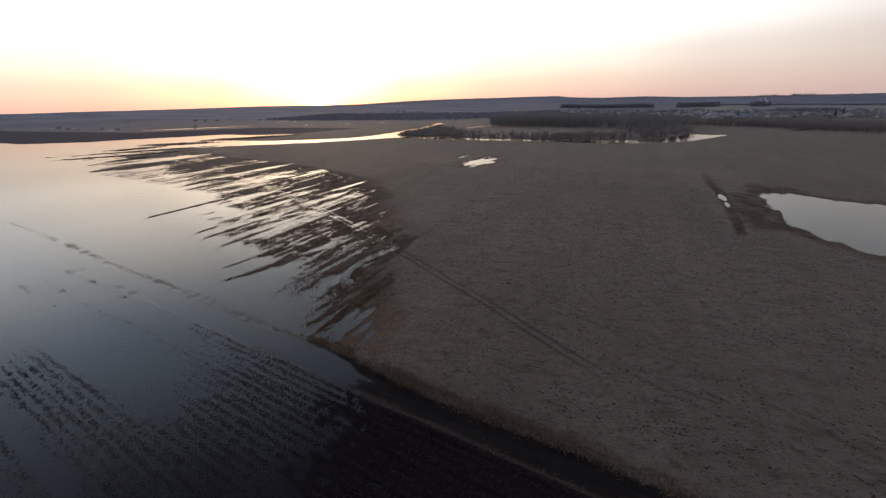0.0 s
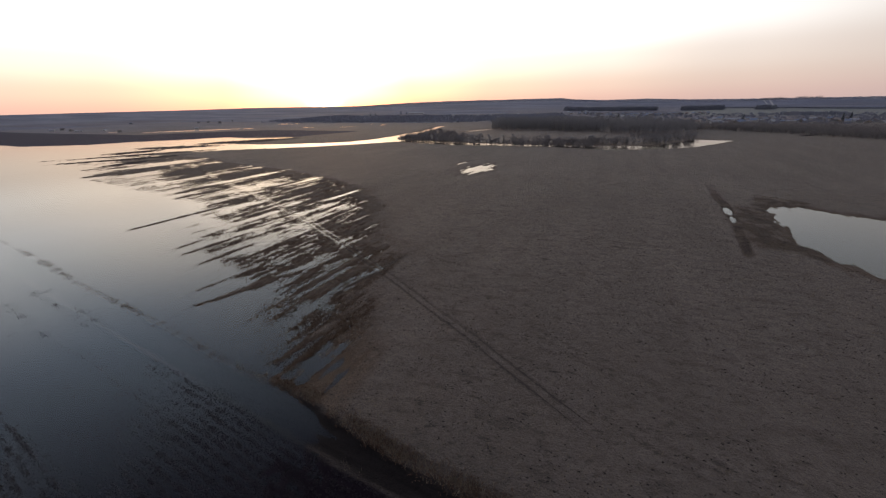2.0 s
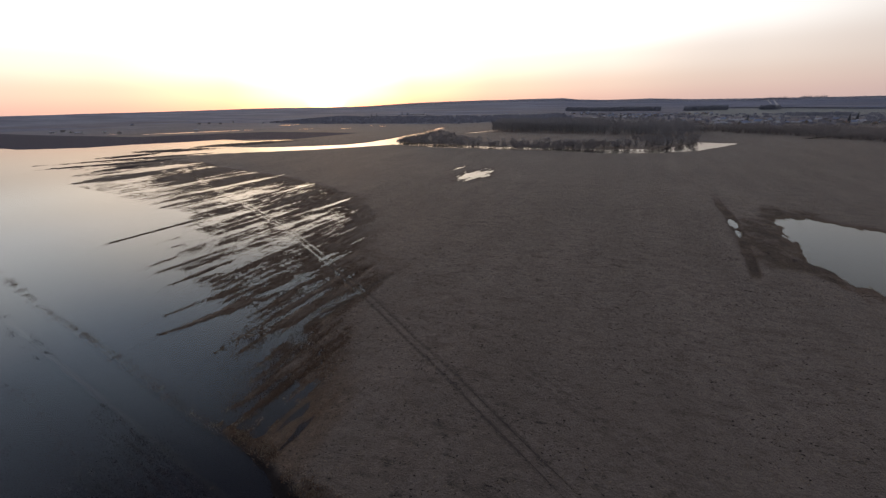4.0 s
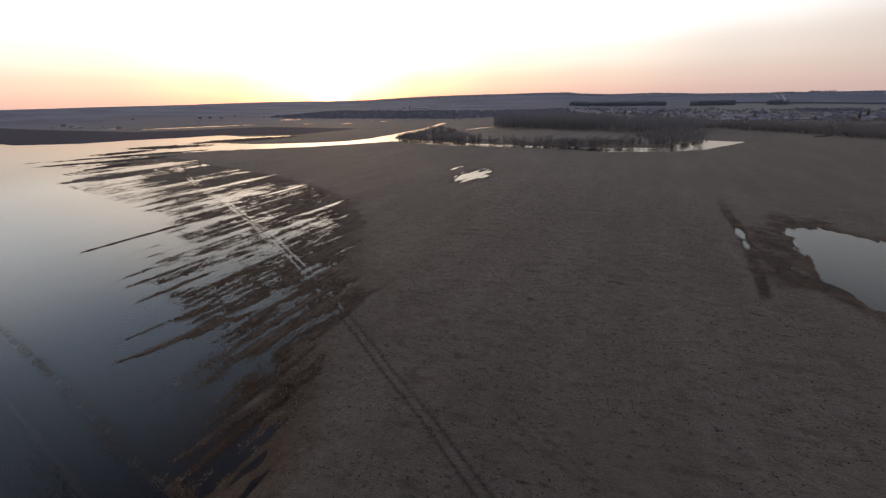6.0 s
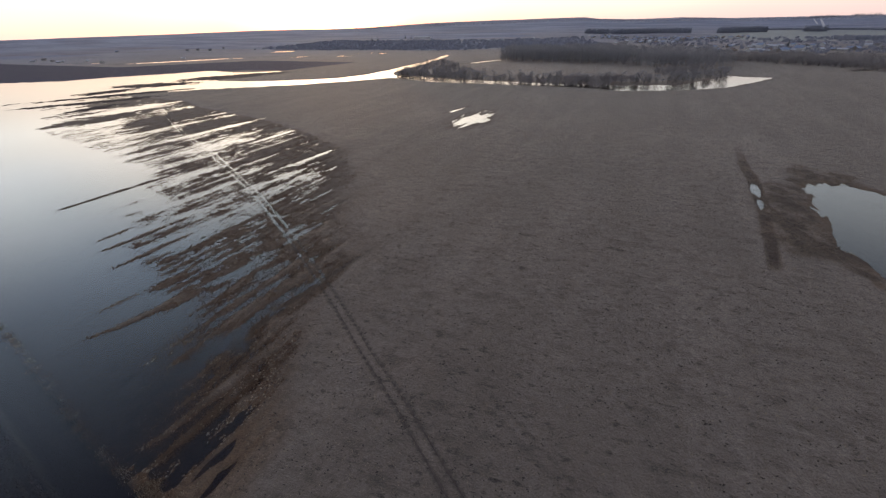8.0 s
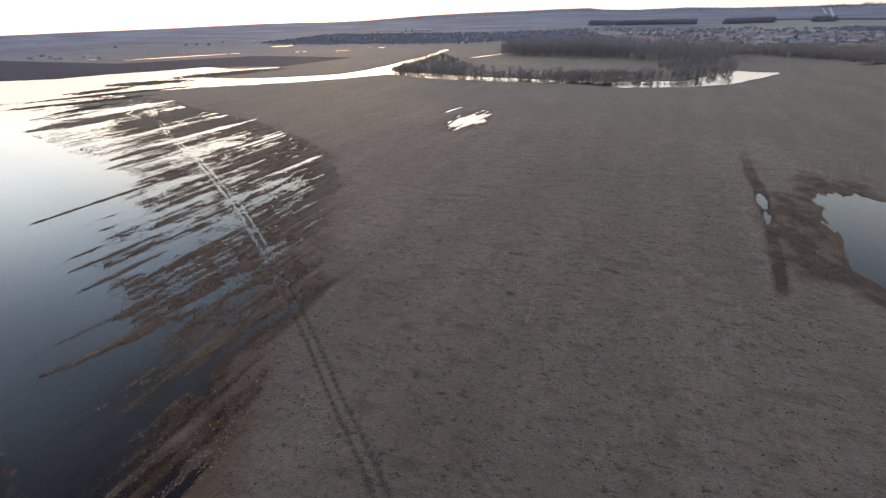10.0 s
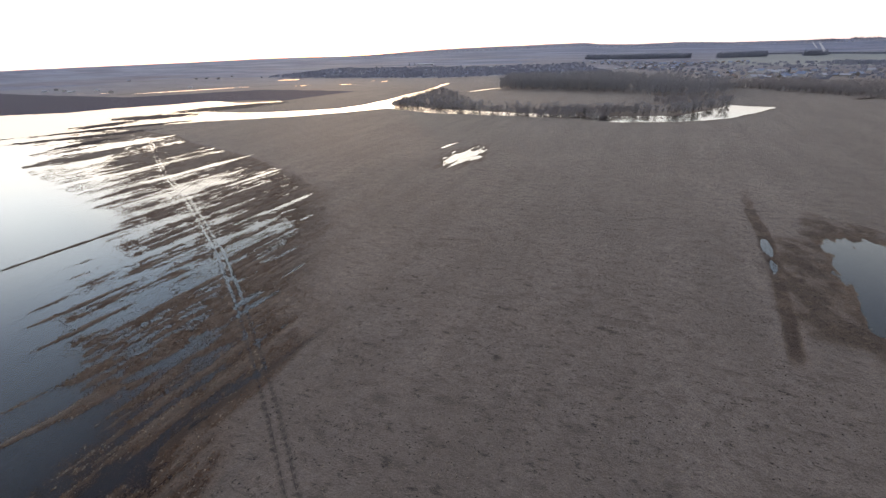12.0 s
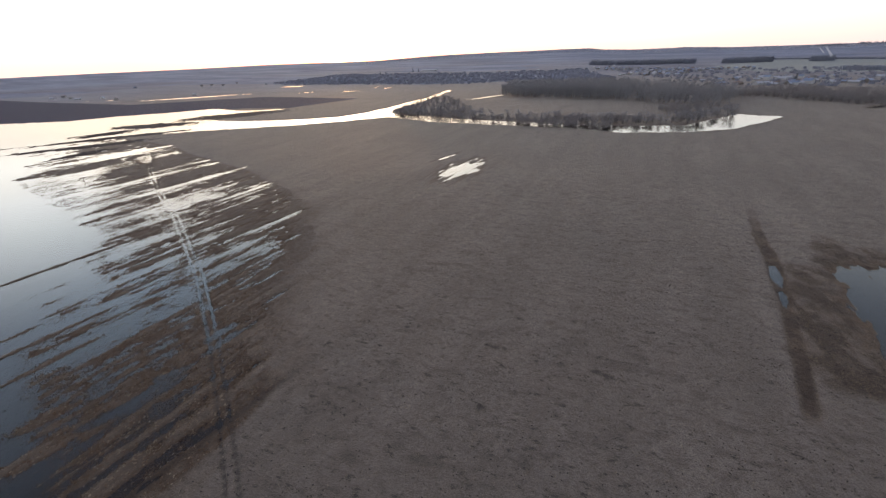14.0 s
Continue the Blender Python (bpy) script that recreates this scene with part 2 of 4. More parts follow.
def inside_by(x, y, outline):
    """Metres inside a closed outline; outside negative, down to -150."""
    xs, ys = [p[0] for p in outline], [p[1] for p in outline]
    close = (x > min(xs) - 150) & (x < max(xs) + 150) & (y > min(ys) - 150) & (y < max(ys) + 150)
    out = np.full(x.shape, -150.0)
    x, y = x[close], y[close]
    best, within = np.full(x.shape, 150.0), np.zeros(x.shape, bool)
    for (ax, ay), (bx, by) in zip(outline, outline[1:] + outline[:1]):
        dx, dy = bx - ax, by - ay
        s = np.clip(((x - ax) * dx + (y - ay) * dy) / (dx * dx + dy * dy), 0, 1)
        best = np.minimum(best, np.hypot(x - ax - s * dx, y - ay - s * dy))
        if dy:
            within ^= ((ay > y) != (by > y)) & (x < dx * (y - ay) / dy + ax)
    out[close] = np.where(within, best, -best)
    return out


SINF, COSF = math.sin(FURROW), math.cos(FURROW)


def to_uv(x, y):
    """Metres along the furrows of the meadow, and across them."""
    return x * SINF + y * COSF, x * COSF - y * SINF


def to_xy(u, v):
    return u * SINF + v * COSF, u * COSF - v * SINF


# the lake and the river with its bend round the wood
RIVER = [(-1500, 420), (-900, 500), (-562, 499), (-494, 507), (-454, 547), (-397, 577), (-365, 608), (-300, 566), (-235, 575), (-275, 545),
         (-284, 479), (-234, 462), (-183, 461), (-126, 477), (-104, 512), (-82, 581), (-55, 670), (-31, 822), (-24, 800), (-51, 633),
         (-75, 540), (-76, 507), (-66, 484), (27, 424), (98, 390), (141, 374), (184, 368), (236, 406), (252, 419), (262, 408),
         (278, 401), (272, 396), (250, 379), (211, 352), (172, 341), (130, 346), (94, 372), (26, 402), (-21, 424), (-71, 466),
         (-115, 441), (-164, 419), (-240, 403), (-310, 375), (-400, 330), (-700, 100)]
POND = [(116, 142), (125, 150), (127, 145), (131, 148), (133, 140), (147, 128), (168, 105), (155, 80), (122, 70), (101, 82), (99, 91), (99, 100), (101, 112)]
BLACK_FIELD = [(-1300, 1000), (-598, 720), (-394, 803), (-173, 698), (-236, 579), (-300, 600), (-397, 577), (-454, 547), (-494, 507), (-562, 499), (-1400, 480)]
# pools as long ellipses: x, y, half length, half width, heading in degrees
POOLS = [(17, 251, 17, 8, 24), (8, 280, 10, 1.4, 35), (103, 143.5, 4.6, 0.9, 27), (97.6, 132.5, 3, 0.6, 27), (112, 131, 3, 0.8, 24),
         (325, 288, 16, 4, 60), (385, 442, 16, 4, 60), (-570, 850, 115, 12, 62), (-338, 882, 15, 4, 70), (-243, 874, 15, 4, 70),
         (-222, 963, 16, 4, 70), (-175, 932, 14, 4, 70), (40, 652, 38, 5, 45), (-840, 859, 28, 7, 99), (-924, 878, 20, 7, 94), (-768, 845, 22, 7, 98), (-752, 1220, 27, 7, 103), (-836, 1238, 13, 7, 82)]
# low isles of black soil in the lake
ISLES = [(-336, 399, 28, 14, 35), (-324, 446, 42, 19, 75), (-288, 512, 52, 24, 50), (-308, 374, 58, 8, 52), (-300, 332, 38, 8, 55), (-269, 304, 18, 6, 24)]
# in furrow metres: along, the last wet and the first dry place across
U_EDGE = [30, 37, 41, 47, 57, 63, 68, 80, 90, 95, 105, 109, 115, 120, 135, 157, 175, 190, 204, 217, 225, 240]
V_WET = [-42, -46, -50, -56, -66, -82, -105, -121, -124, -140, -160, -200, -248, -306, -335, -405, -430, -440, -450, -470, -2000, -6000]
V_DRY = [-29, -31, -31, -33, -40, -46, -50, -52, -54, -64, -79, -85, -89, -91, -102, -124, -160, -204, -290, -330, -1200, -1500]
# strips that stand under water and strips that stay dry: across, from, to, half width, height
SUNK = [(-335, 148, 218, 4.5, -0.6), (-297, 127, 157, 1.5, -0.28), (-241, 122, 178, 1.9, -0.5), (-209, 132, 197, 2.2, -0.5), (-182, 122, 170, 8.5, -0.27),
        (-165, 148, 180, 1.2, -0.4), (-146, 88, 124, 5, -0.25), (-138, 118, 143, 1.8, -0.3), (-128, 110, 131, 1.5, -0.32), (-119, 128, 158, 1.3, -0.32),
        (-112, 106, 133, 1.4, -0.32), (-104, 102, 117, 1.1, -0.28), (-97, 110, 130, 1.0, -0.28), (-91, 103, 114, 0.9, -0.26), (-124, 92, 114, 2.0, -0.38),
        (-98, 89, 101, 1.3, -0.28), (-75.5, 87, 101, 1.6, -0.4), (-76, 103, 113, 0.9, -0.4), (-86.5, 108, 120, 0.6, -0.3), (-94.5, 114, 128, 0.6, -0.3)]
SUNK_NEAR = [(-102, 73, 90, 6.5, -0.3, 0), (-71.5, 50, 76, 2.2, -0.26, 0), (-73, 77, 84, 1.7, -0.3, 0), (-92, 55, 66, 5, -0.24, 0), (-66.5, 41, 53, 3.6, -0.28, 0), (-54.5, 66, 79, 0.45, -0.12, 0.12), (-55.5, 40, 47, 2.5, -0.25, 0), (-40.5, 37, 42, 0.8, -0.1, 0)]
# banks that stay dry near the corner; the last number is how far they drift across in a metre
BANKS = [(-86, 47, 70, 1.7, 0.3, 0.24), (-78.5, 43, 72, 2.0, 0.3, 0.3), (-62, 47, 80, 2.0, 0.34, 0.16), (-47, 38, 46, 0.8, 0.22, 0.2), (-44, 40, 48, 0.7, 0.2, 0.2)]
DRY = [(-154, 70, 128, 0.8, 0.5), (-190, 106, 135, 1.9, 0.35), (-116, 85, 110, 4.0, 0.28), (-118.5, 64, 86, 1.2, 0.33), (-111, 62, 79, 1.4, 0.33), (-99.5, 59, 80, 1.4, 0.33),
       (-270, 146, 216, 17, 0.75), (-225, 130, 200, 7, 0.5), (-316, 120, 205, 10, 0.65), (-86, 78, 100, 5, 0.12), (-375, 172, 230, 26, 0.75)]
# the meadow's edge on the road: along, by the place across
BANK_V = [-200, -153, -112, -87, -62, -50, -40, -33, -24, -16, -9, 0, 9, 45]
BANK_U = [48.5, 45.5, 41.7, 40.4, 38.6, 37.2, 37.2, 36.8, 34.9, 34.0, 33.6, 33.3, 32.3, 30.5]
# the middle of the wheel track: x by y
TRACK_X = [24, 12, 6.2, -1.3, -8.6, -15.8, -31.5, -53.5, -64.5, -98, -136, -161, -220]
TRACK_Y = [38, 54.7, 63.2, 73, 83.2, 92.8, 112.8, 139, 150.6, 186, 221.3, 248, 313]
# dark bruises in the turf: x, y, half length, half width, heading
MARKS = [(30.8, 113.0, 3.0, 0.55, 102), (42.1, 109.4, 1.5, 0.5, 110), (47.9, 107.0, 1.3, 0.45, 114), (50.3, 105.9, 1.5, 0.6, 93), (26.9, 97.9, 1.2, 0.5, 114), (39.9, 97.3, 1.0, 0.5, 108), (35.7, 122.5, 1.0, 0.5, 115), (47.7, 122.5, 1.1, 0.5, 107), (50.3, 95.2, 2.0, 0.3, 116), (55.3, 126.8, 1.9, 0.4, 77), (42.3, 33.3, 0.6, 0.22, 138), (42.2, 32.1, 0.8, 0.22, 117), (33.2, 38.8, 0.8, 0.3, 116), (7.0, 126.4, 3.5, 0.2, 125), (17.1, 104.8, 2.0, 0.2, 120), (17.1, 119.1, 2.4, 0.2, 121), (4.6, 102.1, 0.7, 0.4, 143), (-5.3, 112.8, 1.4, 0.6, -150), (49.2, 106.9, 1.5, 0.4, 124), (42.5, 109.0, 1.6, 0.4, 112)]
# the ditch beside the pond, and the sodden patch between them
DITCH_Y = [97, 101, 112, 124, 132, 148, 159, 179, 208]
DITCH_X = [78, 80.5, 86.5, 93, 97.5, 105.5, 110, 119, 135]
DITCH_WIDE = [1.0, 1.3, 1.5, 1.3, 1.6, 1.9, 1.7, 1.5, 1.0]
PATCH = [(110, 150), (117, 150), (127, 164), (132, 165), (140, 152), (131, 146), (119, 146), (114, 141), (110, 129), (106, 119), (102, 108), (96, 98), (88, 103), (85, 107), (90, 115), (95, 126), (101, 138)]
ORCHARDS = [(-1150, 1500), (-626, 1290), (-287, 1130), (-35, 995), (110, 1000), (330, 1000), (370, 1420), (150, 1420), (0, 1415), (-245, 1550), (-584, 1710), (-1108, 1920)]
HILL_AZ = [-180, -70, -55, -45, -36, -26, -20, -14, -7, -2, 5, 12, 14.5, 16, 20, 25, 30, 36, 42, 50, 180]
HILL_Z = [50, 42, 44, 52, 56, 65, 62, 60, 80, 88, 90, 92, 90, 74, 60, 62, 44, 38, 35, 32, 40]


def land(x, y):
    """Height, and how much wet grass, black soil, mud, wood floor with far haze tint, and far tilth there is."""
    u, v = to_uv(x, y)
    ripple = 0.20 * fbm(u / 38, v / 2.0, 5) + 0.13 * fbm(u / 13, v / 0.9, 9, 2) + 0.15 * value_noise(u / 1.7, v / 0.9, 13) + 0.12 * fbm(x / 30, y / 30, 3)
    ripple = ripple + 0.13 * fbm(x / 5, y / 5, 16, 2) + 0.03 * np.cos((v + 0.8 * fbm(u / 30, v / 20, 15, 2)) * 2 * math.pi / 2.7)
    vw, vd = np.interp(u, U_EDGE, V_WET), np.interp(u, U_EDGE, V_DRY)
    s = (v - vw) / (vd - vw)
    level = np.where(s < 0, -0.12 + 0.9 * np.maximum(s, -0.7), np.where(s > 1, 0.11 + 0.4 * np.minimum(s - 1, 1), -0.12 + 0.23 * s))
    for cv, u0, u1, half, h, *tilt in DRY + SUNK + SUNK_NEAR + BANKS + DRY[:6]:
        tilt = tilt[0] if tilt else 0.0
        m = (np.abs(v - cv - tilt * (u - u0)) < 3 * half + 4) & (u > u0 - 5) & (u < u1 + 5)
        if not m.any():
            continue
        a, b = u[m], v[m]
        drift = tilt * (a - u0) + (0.4 + 0.12 * half) * fbm(a / 22, a * 0 + cv, 21, 2)
        thin = half * (0.3 + 0.7 * step(a, u0 - 4, u0 + 16) * step(-a, -u1 - 2, -u1 + 0.4 * (u1 - u0)))
        there = np.exp(-((b - cv - drift) / thin) ** 2) * step(a, u0 - 4, u0 + 6) * step(-a, -u1 - 4, -u1 + 8)
        goal = 0.35 * h * (0.3 + 1.7 * (fbm(a / 3.2, b / 1.4, 23, 2) + 0.35)) if h > 0 else 0.65 * h
        level[m] = level[m] + (goal - level[m]) * there
    comb = 0.6 * np.exp(-((v + 46) / 6) ** 2) * step(u, 36, 39) * step(-u, -56, -46)
    level = level + comb * (0.13 * np.cos((v + 1.3 * fbm(u / 9, v / 9, 27, 2)) * 2 * math.pi / 2.7) - 0.02)
    past = v - vd
    ripple = ripple * (0.6 + 0.4 * step(u, 46, 58))
    z = level + ripple * (0.12 + 0.88 * np.exp(-np.maximum(past + 4, 0) / np.where(u > 85, 9, 4)))
    fray = past + 5 * fbm(u / 22, v / 4, 33, 3)
    wet = np.exp(-np.maximum(z - 0.03, 0) / 0.16) * step(-fray, -5, 1)
    wet = np.maximum(wet, 0.62 * step(-fray, -1, 4) * step(u, 45, 60))
    wet = np.maximum(wet, 0.58 * step(-fray, -24, 2) * step(u, 84, 100) * step(-u, -200, -160))
    # the two ruts
    tx = np.interp(y, TRACK_Y, TRACK_X)
    lean = (np.interp(y + 2, TRACK_Y, TRACK_X) - np.interp(y - 2, TRACK_Y, TRACK_X)) / 4
    off, at = (x - tx) / np.sqrt(1 + lean * lean), y
    rut = np.exp(-((np.abs(off) - 0.85) / 0.25) ** 2) * step(at, 40, 52) * step(-at, -325, -300)
    for (ax, ay), (bx, by), gap in (((22, 46.5), (50, 19), 0.9), ((50, 24), (14, 70), 0.8)):
        ln = math.hypot(bx - ax, by - ay)
        o = ((x - ax) * (by - ay) - (y - ay) * (bx - ax)) / ln + 0.4 * fbm(x / 12, y / 12, 17, 2)
        a = ((x - ax) * (bx - ax) + (y - ay) * (by - ay)) / ln
        rut = np.maximum(rut, (0.45 + 0.5 * fbm(x / 5, y / 5, 19, 2)) * np.exp(-((np.abs(o) - gap) / 0.26) ** 2) * step(a, 0, 6) * step(-a, -ln, -ln + 8))
    bruise = np.zeros_like(x)
    for px, py, half, wide, head in MARKS:
        sn, cs = math.sin(radians(head)), math.cos(radians(head))
        a, b = ((x - px) * sn + (y - py) * cs) / half, ((x - px) * cs - (y - py) * sn) / wide
        bruise = np.maximum(bruise, step(1 - np.hypot(a, b) + 0.9 * fbm(x / 1.6, y / 1.6, 18, 2), 0.0, 0.5))
    z = z - 0.12 * rut - 0.20 * rut * step(at, 106, 114)
    mud = np.maximum(0.6 * rut, 0.62 * bruise)
    mud = np.maximum(mud, 0.55 * np.exp(-((v + 52.5 - 0.06 * (u - 65) + 1.2 * fbm(u / 7, v / 7, 35, 2)) / 1.1) ** 2) * step(u, 56, 64) * step(-u, -96, -84))
    # road along the ditch, and the ploughed field beyond it
    d = u - np.interp(v, BANK_V, BANK_U) + 0.5 * fbm(v / 9, u * 0, 31, 2)
    high = step(v, -68, -8)
    off_road = u - 35.9 + 0.064 * v
    road_z = -0.22 + 0.34 * high - 0.07 * (np.exp(-((off_road + 4.3) / 0.32) ** 2) + np.exp(-((off_road + 5.9) / 0.32) ** 2)) * step(-v, 4, 20) + 0.03 * fbm(x / 6, y / 6, 41)
    plough_z = -0.17 + 0.29 * step(v + 0.5 * (off_road + 14), -62, 2) + 0.02 * fbm(x / 7, y / 7, 47) + 0.07 * fbm(v / 1.3, off_road / 1.1, 52, 2) + 0.04 * fbm(x / 0.9, y / 0.9, 53, 2)
    left = np.exp(-(((v + 70) / 20) ** 2 + ((off_road + 27) / 3) ** 2))
    lane = np.exp(-((off_road + 31.3) / 0.9) ** 2) + np.exp(-((off_road + 34.6) / 0.9) ** 2)
    open_water = np.exp(-((off_road + 18.5) / 4.5) ** 2) * step(-v, 42, 54)
    plough_z = plough_z + 0.09 * left - 0.16 * lane - 0.12 * open_water
    bank = np.exp(-((d - 0.3) / 0.9) ** 2) * 0.30 * high
    on_road, on_plough = step(-d, -0.3, 0.5), step(-off_road, 6.4, 7.2)
    z = np.where(d < 0.5, z * (1 - on_road) + on_road * (road_z * (1 - on_plough) + plough_z * on_plough), z) + bank
    soil = on_plough
    mud = np.maximum(mud, on_road * (1 - on_plough))
    wet = wet * (1 - on_road)
    # river, ponds and pools
    near = 1.6 * fbm(u / 14, v / 3, 61)
    ragged = near + 2.2 * fbm(u / 4, v / 1.5, 65, 2)
    for outline, soft, k in ((RIVER, 6.0, 4.0), (POND, 3.0, 1.99)):
        bend = step(x, -200, -60)
        rough = near * k * (1 - bend) + 4 * fbm(x / 22, y / 22, 67, 2) * bend if k > 2 else ragged * k
        deep = inside_by(x, y, outline) + rough
        z = np.where(deep > -soft, np.minimum(z, -0.12 * deep), z) if k > 2 else np.minimum(z, -0.06 * np.maximum(deep, -6))
        z = np.maximum(z, -0.9)
        wet = np.maximum(wet, step(deep, -7, -1) * (0.9 if k < 2 else 0.3))
    streak = 3.0 * fbm(u / 9, v / 1.3, 69, 2) + near
    for px, py, half, wide, head in POOLS:
        sn, cs = math.sin(radians(head)), math.cos(radians(head))
        a, b = ((x - px) * sn + (y - py) * cs) / half, ((x - px) * cs - (y - py) * sn) / wide
        r = 1 - np.hypot(a, b) + (streak * 0.32 if wide > 1.2 else ragged * 0.3) * min(1, 8 / wide)
        z = np.where(r > -1, np.minimum(z, 0.28 - 0.55 * np.clip(r + 0.5, 0, 2)), z)
        wet = np.maximum(wet, 0.7 * step(r, -0.9, 0))
    for px, py, half, wide, head in ISLES:
        sn, cs = math.sin(radians(head)), math.cos(radians(head))
        a, b = ((x - px) * sn + (y - py) * cs) / half, ((x - px) * cs - (y - py) * sn) / wide
        r = 1 - np.hypot(a, b) + ragged * 0.3
        z = np.where(r > -0.5, np.maximum(z, np.minimum(0.3 * r, 0.2)), z)
        soil = np.maximum(soil, 0.8 * step(r, -0.6, -0.1))
    # sodden strip beside the pond
    ditch = np.abs(x - np.interp(y, DITCH_Y, DITCH_X) + 0.8 * fbm(x / 6, y / 6, 73, 2)) - np.interp(y, DITCH_Y, DITCH_WIDE)
    ditch = step(-ditch, -0.7, 0.5) * step(y, 97, 101) * step(-y, -196, -160)
    wet, mud = np.maximum(wet, 0.8 * ditch), np.maximum(mud, (0.42 + 0.5 * fbm(x / 4, y / 4, 75, 3)) * ditch)
    z = z - 0.1 * ditch
    patch = inside_by(x, y, PATCH)
    patch = step(patch + 6 * fbm(x / 6, y / 6, 71), -2, 2.5)
    dank = patch * step(fbm(x / 3.5, y / 3.5, 77, 4), -0.18, 0.15)
    wet, mud = np.maximum(wet, 0.35 * patch + 0.4 * dank), np.maximum(mud, 0.42 * dank)
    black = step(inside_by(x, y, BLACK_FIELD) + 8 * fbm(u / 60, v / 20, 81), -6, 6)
    # the land behind rises to wooded hills
    far, az = np.hypot(x, y), np.degrees(np.arctan2(x, y))
    rise = np.interp(az, HILL_AZ, HILL_Z) * np.clip((far - 1300) / 3200, 0, 1.0) ** 1.3
    z = z + rise + step(far, 800, 1600) * (0.6 + 2.0 * fbm(x / 240, y / 240, 85)) * step(far, 600, 1500)
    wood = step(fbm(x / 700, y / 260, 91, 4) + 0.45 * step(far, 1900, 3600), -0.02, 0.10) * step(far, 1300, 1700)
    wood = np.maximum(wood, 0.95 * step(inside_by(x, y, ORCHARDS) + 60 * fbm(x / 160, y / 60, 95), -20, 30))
    # from 600 m on, open land takes the blue too, as painted haze
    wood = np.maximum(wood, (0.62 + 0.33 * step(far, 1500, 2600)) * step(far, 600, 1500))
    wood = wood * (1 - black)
    return z, np.clip(wet, 0, 1), np.clip(soil, 0, 1), np.clip(mud, 0, 1), np.clip(wood, 0, 1), black


PALE_FIELD = [(1044, 1722), (1150, 1474), (1253, 1221), (1350, 1000), (900, 810), (760, 900), (640, 1040), (700, 1330)]


def spaced(*runs):
    out = [runs[0][0]]
    for a, b, s in runs:
        out += list(np.linspace(a, b, max(2, round((b - a) / s) + 1))[1:])
    return np.array(out)


def mesh_of(name, verts, faces, mat, smooth=False):
    """A mesh from arrays of places and of faces, all with the same number of corners."""
    verts, faces = np.asarray(verts, np.float32), np.asarray(faces, np.int32)
    me = bpy.data.meshes.new(name)
    me.vertices.add(len(verts))
    me.vertices.foreach_set("co", verts.ravel())
    me.loops.add(faces.size)
    me.loops.foreach_set("vertex_index", faces.ravel())
    me.polygons.add(len(faces))
    me.polygons.foreach_set("loop_start", np.arange(0, faces.size, faces.shape[1], dtype=np.int32))
    me.polygons.foreach_set("use_smooth", np.full(len(faces), smooth))
    me.update(calc_edges=True)
    me.materials.append(mat)
    return me


def build_ground():
    us = spaced((-5600, -600, 500), (-600, -40, 80), (-40, -5, 5), (-5, 30, 0.42), (30, 130, 0.7), (130, 220, 0.9), (220, 460, 1.8), (460, 760, 5), (760, 1600, 20), (1600, 5600, 80))
    vs = spaced((-5600, -1400, 90), (-1400, -640, 10), (-640, -340, 2.4), (-340, -180, 0.65), (-180, 40, 0.45), (40, 130, 0.8), (130, 330, 2.4), (330, 1200, 15), (1200, 5600, 90))
    u, v = np.meshgrid(us, vs, indexing="ij")
    x, y = to_xy(u, v)
    x, y = x.ravel(), y.ravel()
    z, *masks = land(x, y)
    n, m = len(us), len(vs)
    i = (np.arange(n - 1)[:, None] * m + np.arange(m - 1)[None]).ravel()
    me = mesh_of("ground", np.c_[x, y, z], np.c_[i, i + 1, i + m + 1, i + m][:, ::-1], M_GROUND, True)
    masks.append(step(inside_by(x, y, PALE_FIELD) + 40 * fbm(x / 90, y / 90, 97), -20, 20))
    # the wood mask also carries the haze tint of the far land
    for name, values in zip(("wet", "soil", "mud", "wood", "hazed_tilth", "field"), masks):
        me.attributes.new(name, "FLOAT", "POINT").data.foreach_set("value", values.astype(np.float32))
    return tagged(new("ground", me), "flooded brown meadow, black ploughland and distant wooded hills", "ground", kind="structure")


build_ground()
half = 3000.0
tagged(new("water", mesh_of("water", [(-half, -half, 0), (half, -half, 0), (half, half, 0), (-half, half, 0)], [(0, 1, 2, 3)], M_WATER)),
       "calm spring flood water that mirrors the sunset sky", "water", kind="structure")

# ---- growing things ----


def part(name, me, parent, label=""):
    ob = new(name, me)
    ob.parent = parent
    if label:
        ob["label"] = label
    return ob


def stick(verts, tris, p, q, r0, r1, tip=False, root=None):
    """A tapered three-sided stick from p to q, grown on to the corner root; gives its own first corner."""
    p, q = np.asarray(p, float), np.asarray(q, float)
    w = q - p
    w /= np.linalg.norm(w) + 1e-9
    a = np.cross(w, (0.31, 0.17, 0.93) if abs(w[2]) < 0.9 else (1, 0, 0))
    a /= np.linalg.norm(a)
    b = np.cross(w, a)
    n = len(verts)
    if root is not None:
        tris.append((root, n, n + 1))
    ring = [(math.cos(k * 2.094), math.sin(k * 2.094)) for k in range(3)]
    verts += [p + r0 * (c * a + s * b) for c, s in ring]
    if tip:
        verts.append(q)
        tris += [(n + k, n + (k + 1) % 3, n + 3) for k in range(3)]
    else:
        verts += [q + r1 * (c * a + s * b) for c, s in ring]
        for k in range(3):
            m = (k + 1) % 3
            tris += [(n + k, n + m, n + 3 + m), (n + k, n + 3 + m, n + 3 + k)]
    return n


